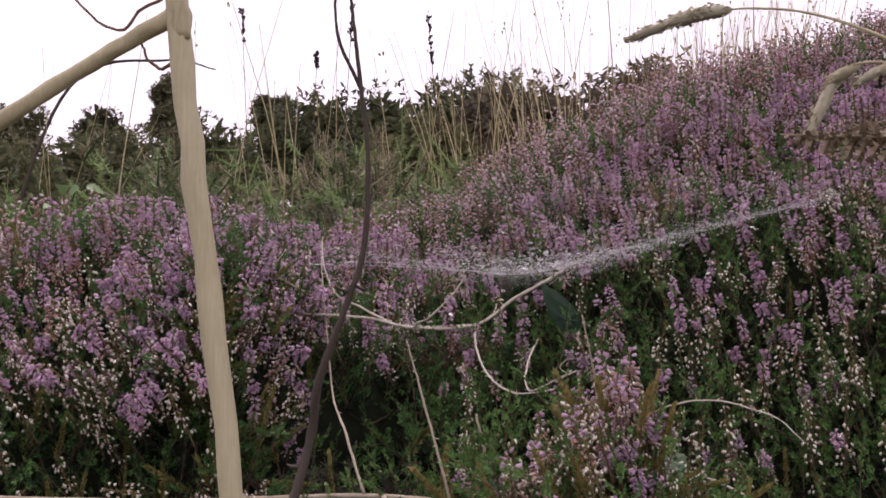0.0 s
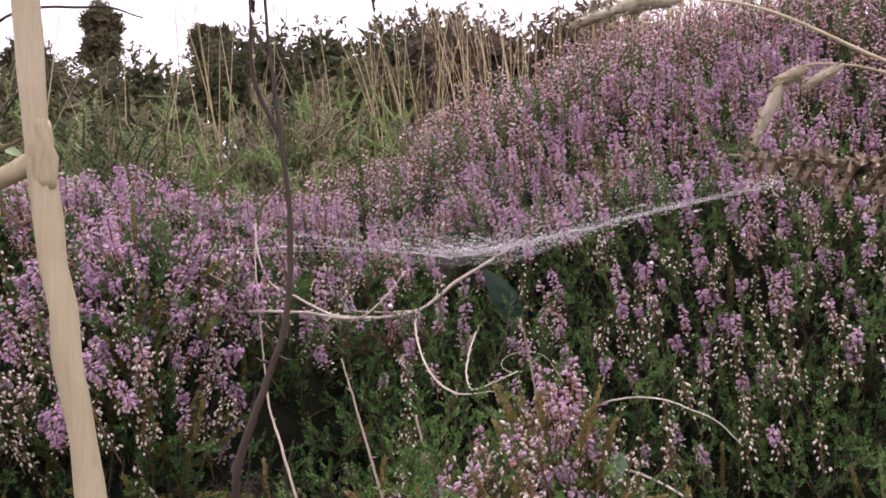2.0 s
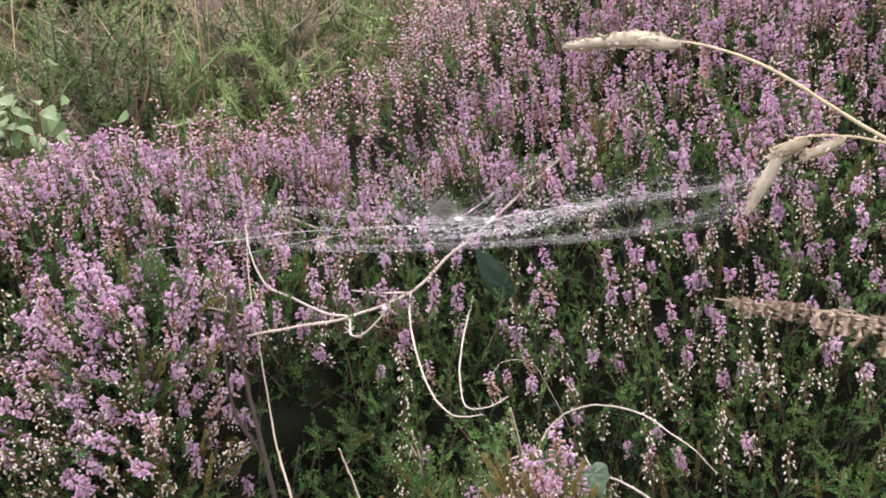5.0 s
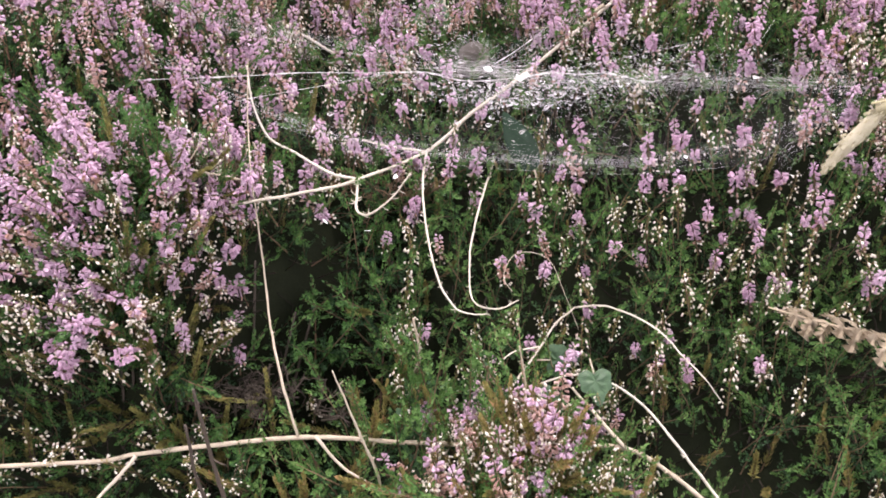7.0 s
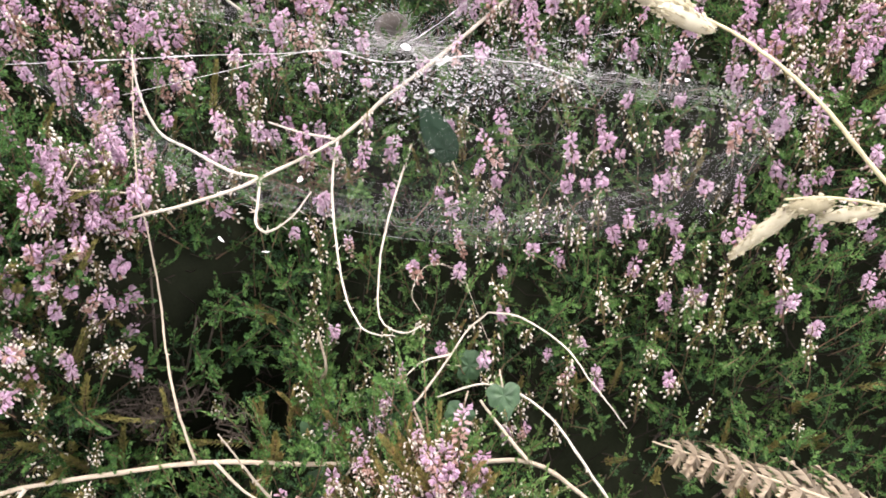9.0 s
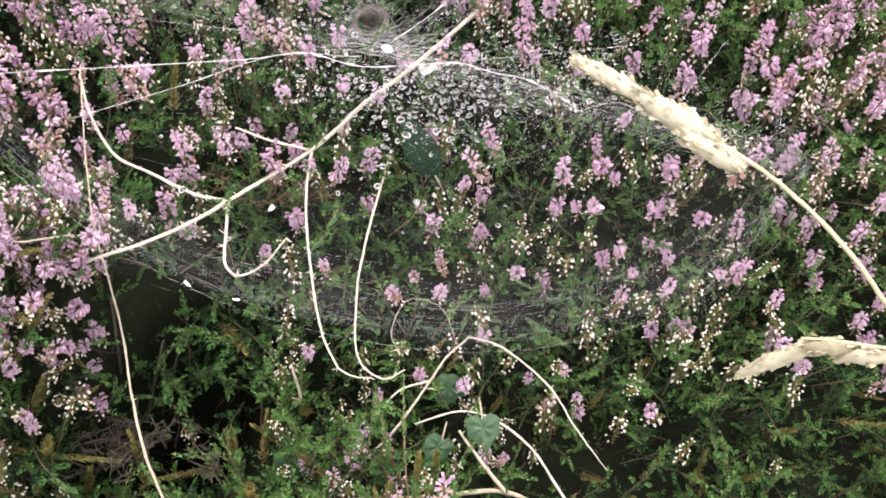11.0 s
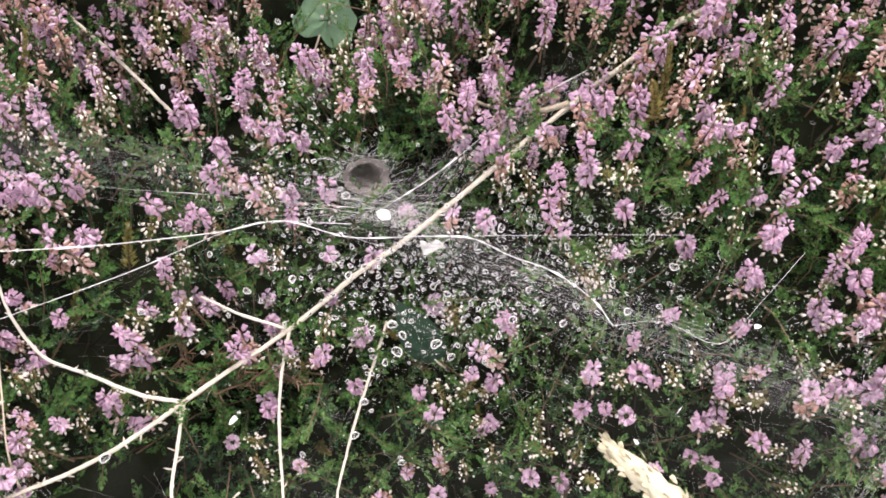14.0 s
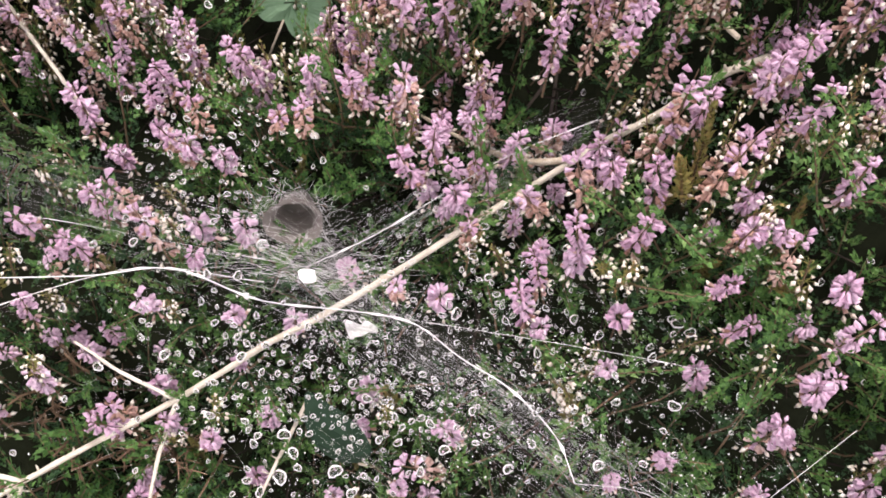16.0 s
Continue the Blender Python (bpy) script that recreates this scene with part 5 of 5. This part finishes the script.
DROP_HEAPS = [droplet(s) for s in range(5)]
DROPS = [h.mesh("water_droplet", [M_WATER, M_SILK_AND_GLINT]) for h in DROP_HEAPS]
made = 0
spots = []
rest = Heap()
DEW = ((0.34, 0.125, 0.945, 0.040, 0.026), (0.50, 0.045, 1.050, 0.022, 0.026), (0.70, 0.215, 0.990, 0.045, 0.035), (0.84, 0.280, 1.040, 0.05, 0.03), (1.0, 0.14, 0.99, 0.10, 0.07))  # share, place and spread
while made < 1150:
    kind = rng.uniform(0, 1)
    for share, cx, cy, wx, wy in DEW:
        if kind < share:
            break
    p = np.array([cx, cy, 0]) + rng.standard_normal(3) * [wx, wy, 0]
    r = float(np.clip(rng.lognormal(-6.92, 0.42), 0.0006, 0.0031))
    if abs(p[0] - HUB[0]) < 0.022 and abs(p[1] - 1.025) < 0.022:
        continue
    if any((p[0] - a) ** 2 + (p[1] - b) ** 2 < (1.25 * (r + s)) ** 2 for a, b, s in spots):
        made += 0.25
        continue
    spots.append((p[0], p[1], r))
    z = 0.796 + 0.17 * max(0, 0.98 - p[1]) + 0.3 * max(0, p[1] - 1.0) + 0.22 * max(0, p[0] - 0.14) + 0.08 * max(0, 0.10 - p[0]) + rng.uniform(-0.003, 0.003)
    m = Matrix.LocRotScale((p[0], p[1], z), Euler((rng.uniform(0.0, 0.6), rng.uniform(-0.3, 0.3), rng.uniform(-0.7, 0.7))), (r, r, r))
    if len(spots) <= 300:
        ob = new("water_droplet", DROPS[len(spots) % 5])
        ob.matrix_basis = m
        hang(ob, web)
    else:
        rest.spread(DROP_HEAPS[len(spots) % 5].arrays(), np.array(m)[None])
    made += 1
if rest.n:
    part("dew", rest.mesh("dew", [M_WATER, M_SILK_AND_GLINT]), web, "clear dew drops caught in silk, white rings for bright rims", "stuff")
bead = np.array([[1, 0, 0], [0, 1, 0], [-1, 0, 0], [0, -1, 0], [0, 0, 1.1], [0, 0, -1.1]], float)
sm = (bead, np.array([[q, (q + 1) % 4, 4] for q in range(4)] + [[(q + 1) % 4, q, 5] for q in range(4)]), np.zeros(8, int))
h = Heap()
n = 1500
s, t = np.clip(rng.normal(0.66, 0.17, n), 0.05, 0.98), np.clip(rng.normal(0.72, 0.14, n), 0.35, 1)
h.spread((sm[0], sm[1], sm[2]), frames(rand_dir(n), np.zeros(n), rng.uniform(0.0003, 0.0007, n), web_point(s, t) + rng.standard_normal((n, 3)) * 0.002))
# These beads are plain white; the sparkle of dew is in their colour.
n = 1500
s, t = np.clip(rng.normal(0.70, 0.14, n), 0.05, 0.98), np.clip(rng.normal(0.70, 0.16, n), 0.3, 1)
h.spread((sm[0], sm[1], sm[2] + 1), frames(rand_dir(n), np.zeros(n), rng.uniform(0.0002, 0.00048, n), web_point(s, t) + rng.standard_normal((n, 3)) * 0.002))
part("fine_dew", h.mesh("fine_dew", [M_WATER, M_SILK_AND_GLINT]), web, "fine dew droplets, half coloured white for sparkle", "stuff")

# ---- gorse, bramble and scrub behind ----


def gorse_shoot(mat):
    ln = rng.uniform(0.028, 0.055)
    h = Heap()
    h.add(*tube([[0, 0, 0], [0, 0, ln]], [0.0018, 0.0008], 3, cap=False), mat)
    for q in range(32):
        z, a = (0.05 + 0.95 * q / 32) * ln, q * 2.4 + rng.uniform(-0.6, 0.6)
        l = rng.uniform(0.006, 0.013) * (1.25 - 0.6 * z / ln)
        d = np.array([np.cos(a), np.sin(a), rng.uniform(-0.3, 0.5)])
        d /= np.linalg.norm(d)
        b = np.array([0, 0, z])
        s = np.array([-np.sin(a), np.cos(a), 0]) * 0.0009
        h.add([b - s, b + s, b + d * l], [[0, 1, 2]], mat)
    v, t, i = h.arrays()
    return bent(v, rng.uniform(0, 4), rng.uniform(0, 6.28)), t, i


GORSE = [[gorse_shoot(m) for _ in range(4)] for m in range(3)]


def gorse_bush(x, y, r, top, green, n, label):
    n = int(0.72 * n)
    z0 = float(land(x, y))
    g = thing("gorse_bush", (x, y, z0), label, "gorse", "gorse behind the heather")
    hgt = top - z0
    h = Heap()
    for _ in range(14):
        a, e = rng.uniform(0, 6.28), rng.uniform(0.2, 1)
        tip = np.array([x + np.cos(a) * r * e * 0.8, y + np.sin(a) * r * e * 0.8, z0 + hgt * rng.uniform(0.6, 0.9)])
        h.add(*tube(smooth([(x, y, z0 - 0.02), (np.array([x, y, z0]) + tip) / 2 + rand_dir(1)[0] * 0.04, tip], 7), [0.006, 0.002], 5))
    part("woody_base", h.mesh("woody_base", [M_STEM]), g, "brown woody stems")
    d = rand_dir(n)
    d[:, 2] = np.abs(d[:, 2]) ** 0.8
    lump = 1 + 0.60 * np.array([noise.noise(Vector(q) * 3.6 + Vector((x * 9, y * 9, 0))) for q in d])
    at = np.stack([x + d[:, 0] * r * lump, y + d[:, 1] * r * lump, z0 + hgt * (0.25 + 0.68 * d[:, 2] * lump)], -1)
    at -= d * (rng.uniform(0, 1, n) ** 2 * 0.10)[:, None]
    clump = np.array([noise.noise(Vector(q) * 5 + Vector((x * 5, y * 7, 2))) for q in d])
    ms = frames(d * 0.9 + [0, 0, 0.25] + 0.75 * rng.standard_normal((n, 3)), rng.uniform(0, 6.28, n), rng.uniform(1.1, 1.8, n), at - [0, 0, 0.03])
    fresh = rand_dir(9)  # fresh green tufts
    fresh[:, 2] = np.abs(fresh[:, 2])
    tuft = (d @ fresh.T).max(1) > rng.uniform(0.925, 0.985, n)
    dry = (rng.uniform(0, 1, n) * 0.3 + 0.35 - 1.3 * clump > green) & ~tuft
    var = rng.integers(0, 4, n)
    ms[tuft, :3, :3] *= 1.25
    h = Heap()
    for m, chosen in ((0, ~tuft & ~dry), (1, dry), (2, tuft)):
        for q in range(4):
            h.spread(GORSE[m][q], ms[chosen & (var == q)])
    k = n // 6
    d = rand_dir(k)
    d[:, 2] = 0.3 + np.abs(d[:, 2])
    e = d / np.linalg.norm(d, axis=1, keepdims=True)
    at = np.stack([x + e[:, 0] * r * 0.9, y + e[:, 1] * r * 0.9, z0 + hgt * (0.25 + 0.66 * e[:, 2])], -1)
    ms = frames(e + [0, 0, 0.6] + 0.35 * rng.standard_normal((k, 3)), rng.uniform(0, 6.28, k), rng.uniform(1.1, 1.8, k), at - e * 0.04)
    for q in range(4):
        h.spread(GORSE[1][q], ms[np.arange(k) % 8 == q])
        h.spread(GORSE[0][q], ms[np.arange(k) % 8 == q + 4])
    part("spiny_foliage", h.mesh("spiny_foliage", [M_GORSE, M_GORSE_DRY, M_GORSE_LIME]), g, "green and straw-coloured spiny shoots", "stuff")
    return g


for x, y, r, top, green, n in ((-0.70, 1.44, 0.10, 0.90, 1.0, 420), (-0.80, 1.55, 0.22, 0.97, 0.95, 1100), (-0.44, 1.62, 0.20, 1.00, 0.75, 1100), (-0.17, 1.68, 0.18, 1.03, 0.45, 950), (-0.62, 1.98, 0.28, 1.07, 0.40, 800), (-0.20, 1.95, 0.28, 1.12, 0.35, 760),
                               (0.13, 1.85, 0.20, 1.10, 0.35, 420), (-1.15, 1.65, 0.32, 0.98, 0.5, 560), (-1.1, 2.3, 0.35, 1.10, 0.35, 420), (-0.3, 2.5, 0.36, 1.26, 0.3, 420), (-1.75, 2.1, 0.4, 1.02, 0.4, 300)):
    gorse_bush(x, y, r, top, green, n, "prickly gorse bush, green with straw-coloured spines")


def leaf_clump(n, size):
    """A tuft of small pointed leaves."""
    d = rand_dir(n)
    s = np.cross(d, rand_dir(n))
    s /= np.linalg.norm(s, axis=1, keepdims=True)
    b = rand_dir(n) * 0.35 * size * rng.uniform(0, 1, n)[:, None]
    v = np.stack([b, b + d * size * 0.45 + s * size * 0.16, b + d * size, b + d * size * 0.45 - s * size * 0.16], 1).reshape(-1, 3)
    k = np.arange(n)[:, None] * 4
    t = np.concatenate([k + [0, 1, 2], k + [0, 2, 3]])
    return v, t, np.zeros(len(t), int)


CLUMPS = [leaf_clump(6, 1.0) for _ in range(5)]


def shrub(name, x, y, crown, r, squash, leaf, n, label, category, group, mat=None):
    """A trunk with limbs, and a lumpy crown of leaf tufts with gaps."""
    z0 = float(land(x, y))
    g = thing(name, (x, y, z0), label, category, group)
    c = np.array([x, y, crown])
    h = Heap()
    part("trunk", mesh_of("trunk", *tube(smooth([(x, y, z0 - 0.05), (x + r * 0.1, y, (z0 + crown) / 2), (x, y, crown)], 10), [r * 0.14, r * 0.10, r * 0.05], 8, 0.05), M_STEM), g)
    lobes = c + rand_dir(16) * np.array([r * 0.62, r * 0.62, r * squash * 0.62]) * rng.uniform(0.5, 1.1, 16)[:, None]
    for b in lobes[:9]:
        part("limb", mesh_of("limb", *tube(smooth([(x, y, z0 + (crown - z0) * rng.uniform(0.35, 0.8)), (b + c) / 2 - [0, 0, r * 0.15], b], 7), [r * 0.06, r * 0.02], 5), M_STEM), g)
    which = rng.integers(0, 16, n)
    d = rand_dir(n)
    at = lobes[which] + d * r * 0.40 * (rng.uniform(0.45, 1.12, n) ** 0.6)[:, None]
    for q in range(5):
        m = np.arange(n) % 5 == q
        h.spread(CLUMPS[q], frames(d[m] + [0, 0, 0.4], rng.uniform(0, 6.28, m.sum()), leaf * rng.uniform(0.7, 1.3, m.sum()), at[m]))
    inner = rand_dir(160)
    h.spread(CLUMPS[0], frames(inner, rng.uniform(0, 6.28, 160), leaf * rng.uniform(2.2, 3.4, 160), lobes[np.arange(160) % 16] + inner * r * 0.2 * rng.uniform(0, 1, 160)[:, None]))
    part("crown", h.mesh("crown", [mat or M_SCRUB]), g, "dark dense small-leaved crown", "stuff")


for px, y, top, r, squash in ((0.286, 8.0, 2.98, 0.27, 1.9), (0.172, 8.0, 2.68, 0.35, 1.5), (0.01, 8.4, 2.76, 0.38, 1.2), (0.47, 8.3, 2.80, 0.28, 0.8), (0.52, 8.6, 2.55, 0.36, 0.7), (0.60, 8.8, 2.55, 0.42, 0.7), (0.08, 8.8, 2.2, 0.4, 0.8)):
    x = (px * 1000 - 784) / 1474 * (y - 0.05)
    shrub("tree", x, y, top - r * squash * 0.95, r, squash, 0.042, 1050, "small dark bushy tree on the skyline", "tree", "trees on the skyline", M_TREE)
for x, y, top, r in ((-1.9, 4.6, 1.72, 0.55), (-1.2, 4.4, 1.68, 0.5), (-0.6, 4.0, 1.72, 0.45), (-0.1, 3.6, 1.68, 0.40), (0.35, 3.3, 1.60, 0.40), (0.75, 3.2, 1.60, 0.36), (-2.5, 4.8, 1.75, 0.55), (-1.0, 3.2, 1.32, 0.40), (-0.1, 2.85, 1.30, 0.28), (0.3, 5.2, 2.1, 0.6), (-1.7, 3.4, 1.35, 0.4)):
    shrub("scrub_bush", x, y, top - r * 0.6, r, 0.7, 0.036, 1100, "low brown-green scrub bush behind the gorse", "bush", "scrub behind the gorse", M_SCRUB_BROWN if x > 0.3 and y < 4 else M_SCRUB)

bramble = thing("bramble", (-0.50, 1.40, float(land(-0.50, 1.40))), "bramble shoots with pale green toothed leaves", "bramble")
for q in range(14):
    a = np.array([-0.50 + rng.uniform(-0.11, 0.08), 1.40 + rng.uniform(-0.04, 0.04), float(land(-0.50, 1.40))])
    b = a + [rng.uniform(-0.06, 0.06), rng.uniform(-0.08, 0.0), rng.uniform(0.46, 0.60)]
    cane = part("cane", mesh_of("cane", *tube(smooth([a, (a + b) / 2 + rand_dir(1)[0] * 0.03, b], 10), [0.0018, 0.0010], 6), M_STEM), bramble)
    for m in range(9):
        c = a + (b - a) * rng.uniform(0.70, 1.02) + rand_dir(1)[0] * 0.03
        d, n = rand_dir(1)[0] * [1, 1, 0.4], np.array([rng.uniform(-0.8, 0.8), rng.uniform(-1.0, 0.2), 0.7])
        k = 15
        f = np.linspace(0, 1, k)
        wv = np.cross(n, d)
        wv /= np.linalg.norm(wv)
        d /= np.linalg.norm(d)
        ln = rng.uniform(0.018, 0.036)
        wid = ln * 0.36 * np.sin(np.pi * f ** 0.75) ** 0.9 * (1 + 0.22 * (np.arange(k) % 2))
        cen = c + d * f[:, None] * ln - np.array([0, 0, 1]) * (f[:, None] ** 2) * 0.010
        fold = np.array([0, 0, 0.25]) * wid[:, None]
        v = np.concatenate([cen - wv * wid[:, None] + fold, cen, cen + wv * wid[:, None] + fold])
        t = []
        for e in range(k - 1):
            t += [[e, e + 1, k + e + 1], [e, k + e + 1, k + e], [k + e, k + e + 1, 2 * k + e + 1], [k + e, 2 * k + e + 1, 2 * k + e]]
        part("leaf", mesh_of("leaf", v, t, M_BRAMBLE), cane)

# ---- tall grass ----


def tussock(x, y, r, n, top, lean, label, heads=0.25):
    z0 = float(land(x, y))
    g = thing("grass_tussock", (x, y, z0), label, "grass", "dry grass behind the heather")
    h, sd = Heap(), Heap()
    for _ in range(n):
        bx, by = x + rng.normal(0, r * 0.5), y + rng.normal(0, r * 0.5)
        b = np.array([bx, by, float(land(bx, by))])
        ht = (top - z0) * rng.uniform(0.45, 1.05)
        d = np.array([rng.normal(lean, 0.10), rng.normal(0, 0.12), 0])
        p = smooth([b, b + [0, 0, ht * 0.5] + d * ht * 0.25, b + [0, 0, ht] + d * ht], 7)
        w = rng.uniform(0.0010, 0.0026)
        h.add(*tube(p, [w, w * 0.8, w * 0.3], 3, cap=False))
        if rng.uniform() < heads:
            k = 4
            f = rng.uniform(0.84, 1.0, k)
            at = p[-1] - (p[-1] - b) * (1 - f)[:, None]
            sd.spread(HUSK, frames(np.tile(p[-1] - p[-3], (k, 1)) + 0.3 * rng.standard_normal((k, 3)) * 0.2, rng.uniform(0, 6, k), rng.uniform(0.006, 0.012, k), at + rng.standard_normal((k, 3)) * 0.004))
    part("grass_foliage", h.mesh("grass_foliage", [M_GRASS]), g, "dry straw-coloured blades", "stuff")
    if sd.n:
        part("seed_foliage", sd.mesh("seed_foliage", [M_GRASS]), g, "brown seed heads", "stuff")


for x, y, r, n, top, lean in ((0.72, 2.30, 0.15, 300, 1.54, 0.05), (0.90, 2.45, 0.16, 120, 1.66, 0.08), (0.42, 2.45, 0.2, 22, 1.60, 0.0), (1.1, 2.5, 0.25, 60, 1.85, 0.1), (0.20, 2.3, 0.18, 22, 1.62, -0.05),
                              (0.0, 2.2, 0.2, 26, 1.55, -0.12), (0.3, 2.15, 0.15, 20, 1.66, -0.08), (-0.45, 2.2, 0.25, 14, 1.50, 0.0), (-0.25, 1.75, 0.2, 14, 1.50, -0.1), (-0.9, 2.0, 0.3, 14, 1.45, 0.1), (0.7, 2.7, 0.4, 30, 1.95, 0.0), (0.15, 2.8, 0.4, 22, 1.80, 0.0)):
    tussock(x, y, r, n, top, lean, "clump of tall dry straw-coloured grass")
twig("bare_twig", [(-0.9, 1.7, 0.75), (-0.75, 1.7, 1.18), (-0.55, 1.7, 1.24), (-0.45, 1.7, 1.22)], [0.004, 0.003, 0.0015], M_DARK_TWIG, "dark arched bramble cane rising from the gorse", n=30)


def seed_spike(x, y, low, top, lean, label):
    """A thin stem with a slender dark seed spike."""
    z0 = float(land(x, y))
    g = thing("grass_spike", (x, y, z0), label, "grass", "dark grass spikes")
    tip = np.array([x + lean, y, top])
    p = smooth([(x, y, z0), (x + lean * 0.3, y, (z0 + top) / 2), tip], 20)
    part("stem", mesh_of("stem", *tube(p, [0.0018, 0.0012, 0.0008], 5), M_DARK_TWIG), g)
    n = 46
    f = rng.uniform((low - z0) / (top - z0), 1.0, n)
    at = np.stack([np.interp(f, np.linspace(0, 1, 20), p[:, c]) for c in range(3)], -1)
    h = Heap()
    h.spread(HUSK, frames(np.array([lean * 0.4, 0, 1.0]) + 0.45 * rng.standard_normal((n, 3)), rng.uniform(0, 6, n), rng.uniform(0.008, 0.013, n), at))
    part("seed_head", h.mesh("seed_head", [M_DARK_TWIG]), g, "narrow dark brown seed head")


for x, y, low, top, lean in ((0.01, 2.0, 1.31, 1.43, -0.04), (-0.24, 2.0, 1.37, 1.46, 0.03), (-0.33, 2.1, 1.33, 1.37, 0.02), (-0.47, 2.1, 1.40, 1.48, -0.03)):
    seed_spike(x, y, low, top, lean, "thin grass stem with a narrow dark seed spike")
